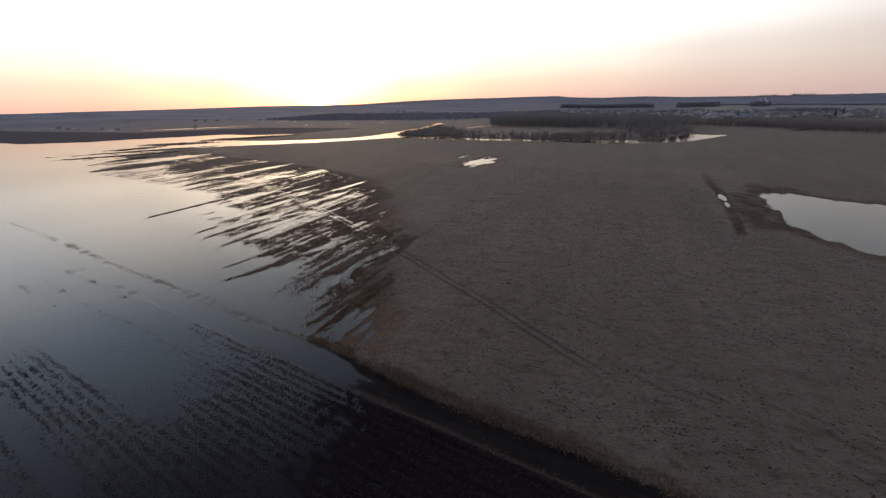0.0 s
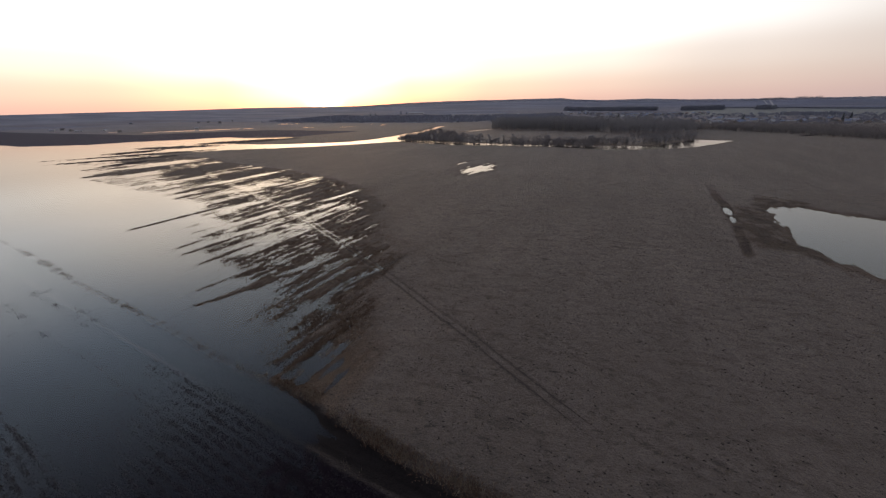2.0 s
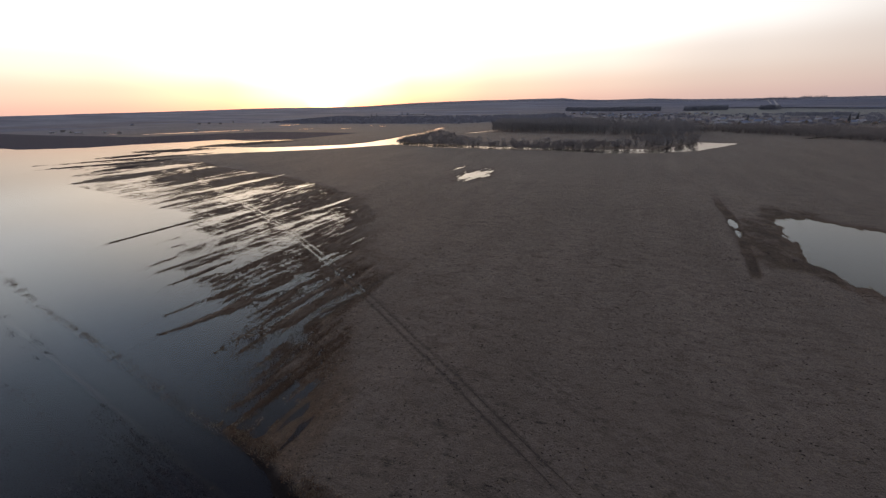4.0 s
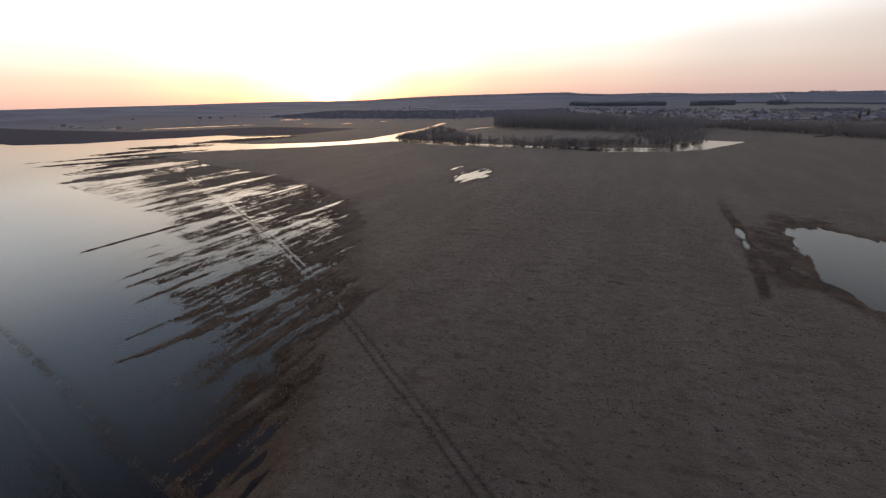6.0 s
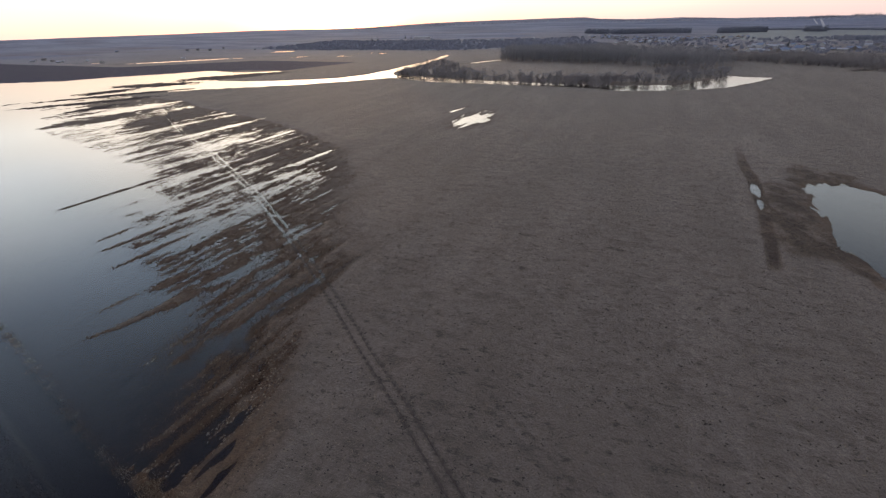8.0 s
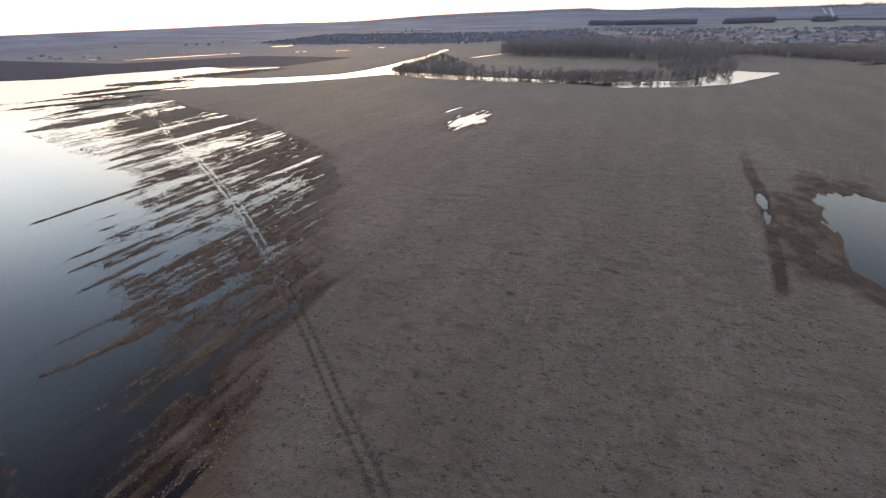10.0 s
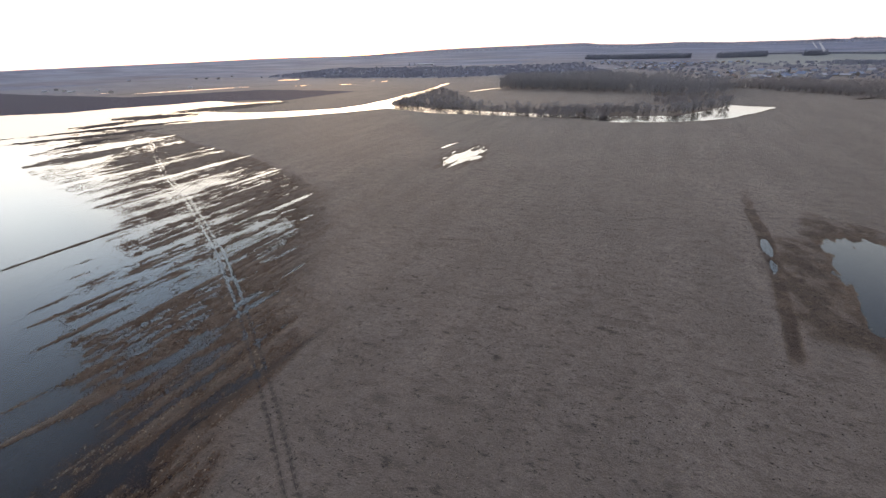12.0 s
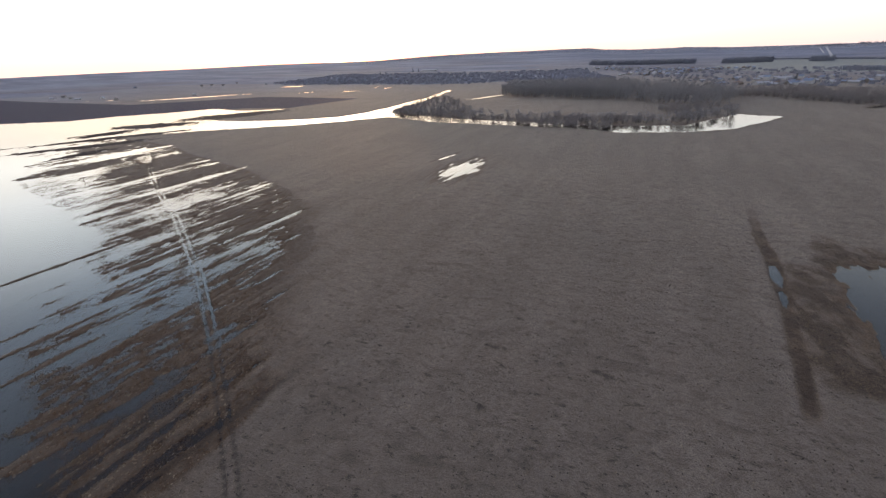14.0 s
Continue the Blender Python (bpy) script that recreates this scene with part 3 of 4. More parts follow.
def tree_shape(seed, height, spread, stems=1, low=0.25, twigs=260, thick=0.035):
    """Trunk and limbs, and the crown of bare twigs."""
    rnd = random.Random(seed)
    tv, tt, cv, ct = [], [], [], []
    ends = []
    for k in range(stems):
        lean = rnd.uniform(0, 6.28)
        out = 0 if stems == 1 else spread * 0.45
        base = Vector((rnd.uniform(-0.3, 0.3) * (stems > 1), rnd.uniform(-0.3, 0.3) * (stems > 1), -0.6))
        h = height * rnd.uniform(0.85, 1.0)
        pts = [base]
        for i in range(1, 6):
            f = i / 5
            pts.append(Vector((math.cos(lean) * out * f + rnd.uniform(-0.25, 0.25), math.sin(lean) * out * f + rnd.uniform(-0.25, 0.25), h * f)))
        r = height * 0.014 + 0.05
        at, rings = (0 if k else None), []
        for i in range(5):
            at = stick(tv, tt, pts[i], pts[i + 1], r * (1 - i / 5.4), r * (1 - (i + 1) / 5.4), root=at) + 3
            rings.append(at)
        for j in range(11 if stems == 1 else 6):
            f = rnd.uniform(low, 0.93)
            i = min(4, int(f * 5))
            p = pts[i].lerp(pts[i + 1], f * 5 - i)
            az = rnd.uniform(0, 6.28)
            reach = spread * (1.15 - 0.75 * abs(f - 0.5)) * rnd.uniform(0.5, 1.0)
            q = p + Vector((math.cos(az) * reach, math.sin(az) * reach, reach * rnd.uniform(0.5, 1.1)))
            q.z = min(q.z, height * 1.02)
            stick(tv, tt, p, q, r * 0.42 * (1.1 - f), r * 0.1, root=rings[i])
            ends.append((p, q))
        ends.append((pts[3], pts[5]))
    for k in range(twigs):
        p, q = rnd.choice(ends)
        a = p.lerp(q, rnd.uniform(0.3, 1.0))
        size = rnd.uniform(0.5, 1.0) * (0.6 + 0.10 * height)
        d = Vector((rnd.gauss(0, 0.8), rnd.gauss(0, 0.8), rnd.uniform(-0.45, 1.0)))
        d = d.normalized() * size
        stick(cv, ct, a, a + d, thick * rnd.uniform(0.7, 1.5), 0, True)
    return (np.array(tv), np.array(tt)), (np.array(cv), np.array(ct))


def spruce_shape(seed, height, branches=190):
    rnd = random.Random(seed)
    tv, tt, cv, ct = [], [], [], []
    stick(tv, tt, (0, 0, -0.5), (0, 0, height * 0.97), height * 0.018, 0.03)
    for k in range(branches):
        f = (k + 0.5) / branches
        z, az = height * (0.08 + 0.9 * f), k * 2.4
        reach = height * 0.23 * (1 - f) ** 0.85 * rnd.uniform(0.7, 1.1) + 0.15
        stick(cv, ct, (0, 0, z), (math.cos(az) * reach, math.sin(az) * reach, z - reach * 0.3), (0.22 + 0.25 * (1 - f)) * (190 / branches) ** 0.5, 0, True)
    return (np.array(tv), np.array(tt)), (np.array(cv), np.array(ct))


def ground_z(x, y):
    return land(np.atleast_1d(np.float64(x)), np.atleast_1d(np.float64(y)))[0]


ALDER = [tree_shape(11 + k, 10.5 + k % 3 * 1.5, 3.6, 1, 0.12, 420, 0.04) for k in range(3)]
WILLOW = [tree_shape(31 + k, 7.0 + k, 4.2, 4, 0.12, 420, 0.04) for k in range(3)]
BIRCH = [tree_shape(51 + k, 12.5 + k, 2.8, 1, 0.22, 380, 0.038) for k in range(2)]
SHRUB = [tree_shape(71 + k, 4.2 + 0.6 * k, 2.6, 5, 0.1, 260, 0.045) for k in range(3)]


def grown(name, shape, bark, twig, label, category, group):
    """One tree with trunk and crown, to be copied."""
    ob = tagged(new(name), label, category, group)
    part("trunk", mesh_of(name + "_trunk", *shape[0], bark), ob)
    part("crown", mesh_of(name + "_crown", *shape[1], twig), ob)
    return ob


def placed(ob, spots, rnd, lo=0.8, hi=1.2, sink=0.0):
    """The first spot takes the thing itself, the others copies."""
    x, y = np.array([p[0] for p in spots]), np.array([p[1] for p in spots])
    zs = np.maximum(ground_z(x, y), -0.5) - sink
    for k, (px, py, pz) in enumerate(zip(x, y, zs)):
        m = pose(px, py, pz, rnd.uniform(-3, 3), rnd.uniform(-3, 3), rnd.uniform(0, 360))
        s = rnd.uniform(lo, hi)
        if k:
            made = copy_thing(ob, m)
        else:
            made = ob
            ob.matrix_basis = m
        made.scale = (s * rnd.uniform(0.9, 1.1), s * rnd.uniform(0.9, 1.1), s)


def along(line, count, wide, rnd):
    """Spots scattered along a line in plan."""
    legs = [math.dist(a, b) for a, b in zip(line, line[1:])]
    out = []
    for k in range(count):
        d = rnd.uniform(0, sum(legs))
        i = 0
        while d > legs[i] and i < len(legs) - 1:
            d -= legs[i]
            i += 1
        (ax, ay), (bx, by) = line[i], line[i + 1]
        f, side = d / legs[i], rnd.uniform(-wide, wide)
        nx, ny = -(by - ay) / legs[i], (bx - ax) / legs[i]
        out.append((ax + (bx - ax) * f + nx * side, ay + (by - ay) * f + ny * side))
    return out


def within(outline, count, rnd):
    xs, ys = [p[0] for p in outline], [p[1] for p in outline]
    out = []
    while len(out) < count:
        p = (rnd.uniform(min(xs), max(xs)), rnd.uniform(min(ys), max(ys)))
        if inside_by(np.array([p[0]]), np.array([p[1]]), outline)[0] > 0:
            out.append(p)
    return out


def thicket(name, shapes, spots, rnd, lo, hi, mat, label, category):
    """Trees past counting, in one object."""
    x, y = np.array([p[0] for p in spots]), np.array([p[1] for p in spots])
    zs = np.maximum(ground_z(x, y), -0.4)
    vs, fs, n = [], [], 0
    for px, py, pz in zip(x, y, zs):
        for v, f in rnd.choice(shapes):
            a, s = rnd.uniform(0, 6.28), rnd.uniform(lo, hi)
            c, d = math.cos(a) * s, math.sin(a) * s
            vs.append(np.c_[v[:, 0] * c - v[:, 1] * d + px, v[:, 0] * d + v[:, 1] * c + py, v[:, 2] * s + pz])
            fs.append(f + n)
            n += len(v)
    return tagged(new(name, mesh_of(name, np.concatenate(vs), np.concatenate(fs), mat)), label, category, kind="stuff")


rnd = random.Random(7)
SHORE = [(-66, 489), (-20, 458), (27, 431), (60, 413), (98, 398), (141, 386), (184, 378), (222, 400), (243, 417)]
g = "bare trees along the river bend"
placed(grown("alder", ALDER[0], M_BARK, M_TWIG, "bare grey alder standing at the flooded river bank", "tree", g), along(SHORE, 28, 9, rnd), rnd, 0.55, 1.0)
placed(grown("alder", ALDER[1], M_BARK, M_TWIG, "bare grey alder standing at the flooded river bank", "tree", g), along(SHORE, 26, 9, rnd), rnd, 0.55, 1.0)
placed(grown("willow", WILLOW[0], M_BARK, M_TWIG, "bare many-stemmed willow rooted in flood water", "tree", g), along(SHORE[3:], 26, 7, rnd), rnd, 0.8, 1.25)
placed(grown("willow", WILLOW[1], M_BARK, M_TWIG, "bare many-stemmed willow rooted in flood water", "tree", g), along(SHORE, 26, 8, rnd), rnd, 0.6, 1.1)
placed(grown("shrub", SHRUB[0], M_BARK, M_SCRUB, "low bare shrub on the wet river bank", "shrub", "shrubs at the river"), along(SHORE, 44, 6, rnd), rnd, 0.6, 1.1)
WEST = [(-72, 512), (-66, 489), (-20, 459), (10, 444), (20, 500), (0, 590), (-25, 690), (-44, 640), (-66, 560)]
placed(grown("willow", WILLOW[2], M_BARK, M_SCRUB, "bare brown willow in a riverside thicket", "tree", "riverside thicket"), within(WEST, 40, rnd), rnd, 0.45, 0.8)
BACK = [(60, 650), (140, 604), (196, 557), (226, 505), (262, 473), (335, 545), (320, 660), (260, 770), (85, 800)]
THIN = [[tree_shape(211 + k, 12.0 + k % 3 * 1.2, 3.8, 1, 0.12, 260, 0.06) for k in range(5)], [tree_shape(231 + k, 4.6 + 0.9 * k, 3.2, 4, 0.1, 190, 0.06) for k in range(4)]]
placed(grown("birch", BIRCH[0], M_PALE_BARK, M_TWIG, "tall bare birch with a pale trunk", "tree", "wood edge"), along([(60, 652), (140, 606), (196, 559)], 34, 5, rnd), rnd, 0.9, 1.3)
placed(grown("alder", ALDER[2], M_BARK, M_TWIG, "tall bare alder at the edge of the wood", "tree", "wood edge"), along([(60, 655), (140, 609), (196, 562), (232, 512), (262, 480)], 44, 6, rnd), rnd, 0.8, 1.25)
HEDGE = [(322, 572), (354, 553), (362, 515), (380, 494), (388, 470), (392, 430), (410, 370), (440, 300)]
placed(grown("birch", BIRCH[1], M_PALE_BARK, M_SCRUB, "slim bare birch with a pale trunk in the hedge", "tree", "hedge by the village"), along(HEDGE[1:5], 26, 4, rnd), rnd, 0.4, 0.6)
placed(grown("shrub", SHRUB[1], M_BARK, M_SCRUB, "low bare shrub in the hedge by the meadow", "shrub", "hedge by the village"), along(HEDGE, 60, 8, rnd), rnd, 0.8, 1.4)
thicket("wood_behind", THIN[0] + THIN[1][2:3], within(BACK, 800, rnd) + within(BACK[:3] + BACK[-2:], 350, rnd), rnd, 0.95, 1.4, M_TWIG, "dense bare wood of alder and birch behind the glade", "wood")
thicket("west_scrub", THIN[1], within(WEST, 330, rnd), rnd, 0.4, 0.75, M_SCRUB, "low brown scrub in the crook of the river", "scrub")
thicket("bank_scrub", THIN[1], along(SHORE[:6], 90, 9, rnd) + along([(98, 402), (141, 390), (172, 386)], 60, 5, rnd) + along([(60, 396), (98, 378), (128, 366)], 70, 6, rnd) + along([(200, 440), (262, 462)], 90, 22, rnd), rnd, 0.6, 1.0, M_SCRUB, "tangled bare scrub along the river bank", "scrub")
thicket("hedge_scrub", THIN[1], [(x + d, y + d * 0.45) for (x, y), d in zip(along(HEDGE, 760, 6, rnd), [rnd.uniform(0, 95) for k in range(760)])], rnd, 0.8, 1.4, M_SCRUB,
        "wide belt of bare scrub between meadow and village", "scrub")

# woods too far to count
TUFT = []
for k in range(5):
    cv, ct = [], []
    tr = random.Random(90 + k)
    for j in range(14):
        a = (tr.gauss(0, 3.2), tr.gauss(0, 3.2), -1)
        stick(cv, ct, a, (a[0] + tr.gauss(0, 1.6), a[1] + tr.gauss(0, 1.6), tr.uniform(4.5, 8.5)), tr.uniform(1.0, 2.0), tr.uniform(0.5, 1.1))
    TUFT.append([(np.array(cv), np.array(ct))])
spots = []
while len(spots) < 5200:
    az, far = radians(rnd.uniform(-15, 58)), 3500 + 1100 * rnd.random()
    spots.append((far * math.sin(az), far * math.cos(az)))
px, py = np.array(spots).T
keep = (land(px, py)[4] > 0.4)
thicket("far_woods", TUFT, [p for p, k in zip(spots, keep) if k], rnd, 0.3, 0.5, M_HAZE_RIDGE, "far leafless woods on the rising hills", "wood")
BELT = [(-640, 1300), (-287, 1130), (-35, 995), (110, 1000), (330, 1000)]
thicket("settlement_trees", TUFT, [(x + d * 0.1, y + d) for (x, y), d in zip(along(BELT, 2900, 30, rnd), [520 * rnd.random() ** 1.1 for k in range(2900)])], rnd, 0.25, 0.6, M_HAZE_WOOD,
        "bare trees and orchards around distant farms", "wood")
thicket("field_hedge", TUFT, along([(1044, 1722), (1150, 1474), (1253, 1221), (1350, 1000)], 700, 3, rnd), rnd, 0.4, 0.6, M_HAZE_PINE, "thin dark hedge along the foot of the far hill", "hedge")
thicket("field_copse", TUFT, within([(770, 964), (850, 905), (900, 960), (820, 1040)], 60, rnd), rnd, 0.6, 1.0, M_HAZE_PINE, "bare copse in the pale field behind the village", "wood")
SPRUCE = [spruce_shape(5, 14), spruce_shape(6, 12)]
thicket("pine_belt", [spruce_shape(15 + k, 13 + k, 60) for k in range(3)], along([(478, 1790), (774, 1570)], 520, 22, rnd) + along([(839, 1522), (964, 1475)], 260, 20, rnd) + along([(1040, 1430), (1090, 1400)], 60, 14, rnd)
        + along([(2380, 3250), (2520, 3180)], 60, 40, rnd) + along([(2720, 3330), (2850, 3240)], 60, 40, rnd), rnd, 1.05, 1.3, M_HAZE_PINE, "dark shelter belts of pine above the village", "wood")
thicket("village_trees", TUFT + [[s[1]] for s in THIN[1]], within([(390, 690), (600, 600), (900, 700), (1000, 1000), (740, 1180), (450, 1500), (400, 1040)], 900, rnd), rnd, 0.25, 0.6, M_HAZE_WOOD,
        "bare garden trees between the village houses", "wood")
g = "dark spruces by the houses"
placed(grown("spruce", SPRUCE[0], M_BARK, M_CONIFER, "dark green spruce between village houses", "tree", g), [(692, 723), (508, 722), (416, 1036), (-254, 1784), (-228, 1764), (-367, 1664), (-341, 1645), (620, 660)], rnd, 0.9, 1.2)

# ---- houses ----
M_WALLS = [mottled("brown_planks", (0.11, 0.095, 0.085), (0.2, 0.17, 0.15), 0.8), mottled("white_render", (0.26, 0.26, 0.26), (0.42, 0.41, 0.41), 0.5),
           mottled("grey_planks", (0.17, 0.17, 0.17), (0.3, 0.29, 0.28), 0.8)]
M_ROOFS = [mottled("blue_sheet_roof", (0.10, 0.13, 0.19), (0.17, 0.21, 0.29), 0.4, 0.6), mottled("pale_slate_roof", (0.2, 0.21, 0.235), (0.34, 0.355, 0.385), 0.4, 0.7),
           mottled("dark_roof", (0.06, 0.06, 0.065), (0.13, 0.12, 0.12), 0.4), mottled("rust_roof", (0.12, 0.085, 0.07), (0.2, 0.15, 0.125), 0.4)]
M_PANE = mottled("window_pane", (0.02, 0.022, 0.028), (0.06, 0.065, 0.08), 0.5, 0.08, 0.0)
M_BRICK = mottled("chimney_brick", (0.2, 0.09, 0.06), (0.34, 0.17, 0.12), 3.0)


def solid(points, faces):
    bm = bmesh.new()
    vs = [bm.verts.new(p) for p in points]
    for f in faces:
        bm.faces.new([vs[i] for i in f])
    bmesh.ops.recalc_face_normals(bm, faces=bm.faces)
    return bm


def done(name, bm, mat):
    me = bpy.data.meshes.new(name)
    bm.to_mesh(me)
    bm.free()
    me.materials.append(mat)
    return me


BOX = [(0, 1, 3, 2), (4, 6, 7, 5), (0, 4, 5, 1), (2, 3, 7, 6), (0, 2, 6, 4), (1, 5, 7, 3)]


def box(x0, x1, y0, y1, z0, z1):
    return solid([(x, y, z) for x in (x0, x1) for y in (y0, y1) for z in (z0, z1)], BOX)


def house(name, long, deep, eaves, ridge, wall, roof, label, category="house", group="village houses", windows=3):
    ob = tagged(new(name), label, category, group)
    a, b = long / 2, deep / 2
    pts = [(x, y, z) for x in (-a, a) for y, z in ((-b, -0.8), (b, -0.8), (b, eaves), (0, ridge - 0.1), (-b, eaves))]
    wall_part = part("wall", done("wall", solid(pts, [(0, 1, 2, 3, 4), (9, 8, 7, 6, 5), (0, 5, 6, 1), (1, 6, 7, 2), (4, 9, 5, 0), (2, 7, 8, 3), (3, 8, 9, 4)]), wall), ob)
    a, o = a + 0.45, 0.5
    drop = o * (ridge - eaves) / b
    for side in (-1, 1):
        top = [(x, y * side, z) for x in (-a, a) for y, z in ((0, ridge), (b + o, eaves - drop), (b + o, eaves - drop + 0.14), (0, ridge + 0.16))]
        roof_part = part("roof", done("roof", solid(top, [(0, 1, 2, 3), (7, 6, 5, 4), (0, 4, 5, 1), (1, 5, 6, 2), (2, 6, 7, 3), (3, 7, 4, 0)]), roof), ob)
    part("chimney", done("chimney", box(a * 0.3, a * 0.3 + 0.6, -0.3, 0.3, ridge - 0.5, ridge + 0.8), M_BRICK), roof_part)
    for k in range(windows):
        x = -a + (k + 0.7) * 2 * a / (windows + 0.4)
        part("window", done("window", box(x - 0.5, x + 0.5, -b - 0.06, -b + 0.02, eaves * 0.35, eaves * 0.85), M_PANE), wall_part)
    return ob


HOUSES = [house("house", 10, 7.5, 2.9, 5.6, M_WALLS[0], M_ROOFS[0], "brown plank house with a blue sheet roof"),
          house("house", 12, 8, 3.0, 5.8, M_WALLS[1], M_ROOFS[1], "white rendered house with a pale slate roof"),
          house("house", 9, 7, 2.7, 5.2, M_WALLS[2], M_ROOFS[2], "grey plank house with a dark roof"),
          house("house", 8, 6, 2.6, 5.0, M_WALLS[0], M_ROOFS[3], "brown plank house with a rusty roof"),
          house("shed", 14, 7, 2.6, 4.2, M_WALLS[2], M_ROOFS[1], "long grey shed with a pale slate roof", "shed"),
          house("house", 11, 9, 4.8, 8.0, M_WALLS[1], M_ROOFS[0], "tall white house with a blue sheet roof")]
hr = random.Random(19)
sites = along([(386, 738), (452, 704), (537, 700), (572, 690), (640, 640), (720, 560)], 58, 20, hr)
sites += along([(401, 825), (471, 815), (600, 800), (720, 760)], 26, 26, hr)
sites += along([(416, 1041), (575, 1240), (726, 1176)], 80, 70, hr) + along([(528, 1620), (441, 1473), (541, 1289), (658, 1174)], 70, 70, hr)
sites += [(76, 1436), (98, 1527), (133, 1264), (186, 1544), (120, 1430), (230, 1500)]
sites += [(-1001, 932), (-1023, 979), (-899, 895), (-835, 899), (-751, 846), (-1119, 1308), (-863, 1283), (-788, 1280), (-627, 924), (-809, 1390), (-840, 1300), (-905, 905), (-950, 930)]
sx, sy = np.array(sites).T
used = set()
for (x, y), z in zip(sites, ground_z(sx, sy)):
    k = hr.choice([0, 0, 1, 2, 2, 3, 4, 4, 5])
    m = pose(x, y, z, 0, 0, hr.choice([25, 115]) + hr.uniform(-9, 9))
    if k in used:
        copy_thing(HOUSES[k], m).scale = [hr.uniform(0.62, 0.95)] * 3
    else:
        used.add(k)
        HOUSES[k].matrix_basis = m
barn = house("barn", 74, 14, 4.5, 7.0, M_WALLS[1], M_ROOFS[1], "long white farm building below the wooded hill", "barn", "", 9)
barn.matrix_basis = pose(-183, 1774, ground_z(-183, 1774)[0], 0, 0, -20)

# ---- the near ground: reeds, clods, tufts ----
LUMP = np.array([(1, 0.2, -0.5), (-1, -0.2, -0.5), (-0.2, 1, -0.5), (0.2, -1, -0.5), (0.25, 0.1, 1.0), (-0.35, -0.1, 0.8)], float)
LUMP_F = np.array([(0, 2, 4), (2, 1, 5), (2, 5, 4), (1, 3, 5), (3, 0, 4), (3, 4, 5)])
gen = np.random.RandomState(11)


def lumps(name, x, y, z, long, wide, tall, turn, mat, label, category):
    n = len(x)
    jig = 1 + gen.uniform(-0.35, 0.35, (n, 6, 3))
    p = LUMP[None] * jig * np.c_[long, wide, tall][:, None]
    c, s = np.cos(turn)[:, None], np.sin(turn)[:, None]
    v = np.stack([p[..., 0] * c - p[..., 1] * s + x[:, None], p[..., 0] * s + p[..., 1] * c + y[:, None], p[..., 2] + z[:, None]], -1)
    f = LUMP_F[None] + 6 * np.arange(n)[:, None, None]
    return tagged(new(name, mesh_of(name, v.reshape(-1, 3), f.reshape(-1, 3), mat)), label, category, kind="stuff")


def blades(name, x, y, z, count, tall, wide, lean, mat, label, category, spread=0.25):
    """Tufts of upright three-sided blades."""
    n = len(x)
    x, y, z, tall = (np.repeat(a, count) for a in (x, y, z, tall))
    m = n * count
    bx, by = x + gen.normal(0, spread, m), y + gen.normal(0, spread, m)
    a = gen.uniform(0, 6.28, m)
    h = tall * gen.uniform(0.6, 1.15, m)
    w = wide * gen.uniform(0.6, 1.3, m)
    ring = [np.c_[bx + np.cos(a + k * 2.094) * w, by + np.sin(a + k * 2.094) * w, z - 0.08] for k in range(3)]
    tip = np.c_[bx + gen.normal(0, lean, m) * h, by + gen.normal(0, lean, m) * h, z + h]
    v = np.stack(ring + [tip], 1)
    f = np.array([(0, 1, 3), (1, 2, 3), (2, 0, 3)])[None] + 4 * np.arange(m)[:, None, None]
    return tagged(new(name, mesh_of(name, v.reshape(-1, 3), f.reshape(-1, 3), mat)), label, category, kind="stuff")


ROAD_TURN = -FURROW + 0.064
# clods in rows along the ploughed field
n = 300000
v = 40 - 155 * gen.rand(n) ** 1.1
row = gen.randint(0, 40, n)
off = -7.4 - row * 1.1 + 0.3 * fbm(v / 6, row * 3.3, 99, 2) + gen.normal(0, 0.19, n)
u = 35.9 - 0.064 * v + off
x, y = to_xy(u, v)
z = land(x, y)[0]
lane = np.exp(-((off + 31.3) / 1.3) ** 4) + np.exp(-((off + 34.8) / 1.3) ** 4)
line = np.exp(-((off + 12.7) / 0.6) ** 2) * step(v, -90, -70)
start = np.interp(off, [-45, -30.4, -30, -24, -22.5, -14, -7], [-84, -80, -86, -84, -47, -52, -64])
crowd = step(v - start + 9 * fbm(x / 7, y / 7, 101), -5, 14) * (1 - np.minimum(lane, 1)) * np.where(v < -46, 0.55, 1.0) + 0.12 * line + 0.0008
crowd = crowd * np.where(value_noise(v / 0.36, row * 5.7, 103) + 0.4 * value_noise(v / 5, row * 1.7, 105) > 0.0, 1.3, 0.3)
keep = crowd > gen.rand(n)
x, y, z = x[keep], y[keep], np.maximum(z[keep], -0.02)
n = len(x)
lumps("soil_clods", x, y, z, gen.uniform(0.06, 0.2, n), gen.uniform(0.05, 0.12, n), gen.uniform(0.05, 0.13, n), gen.normal(-0.3, 0.4, n), M_CLOD,
      "black turned clods of the ploughed field in shallow water", "soil")
# reeds on the ditch bank, thinner where the flood covers it
n = 5000
v = -170 + 215 * gen.rand(n) ** 0.6
side = (np.abs(gen.normal(0, 0.85, n)) + gen.uniform(-0.5, 0.3, n)) * np.where(v > -42, 1, 0.28)
u = np.interp(v, BANK_V, BANK_U) + side
x, y = to_xy(u, v)
keep = np.where(v > -42, fbm(v / 5, u * 0, 111, 3) + 0.35, 0.9 * value_noise(v / 1.1, u * 0, 113)) > gen.uniform(-0.1, 0.55, n)
x, y, v = x[keep], y[keep], v[keep]
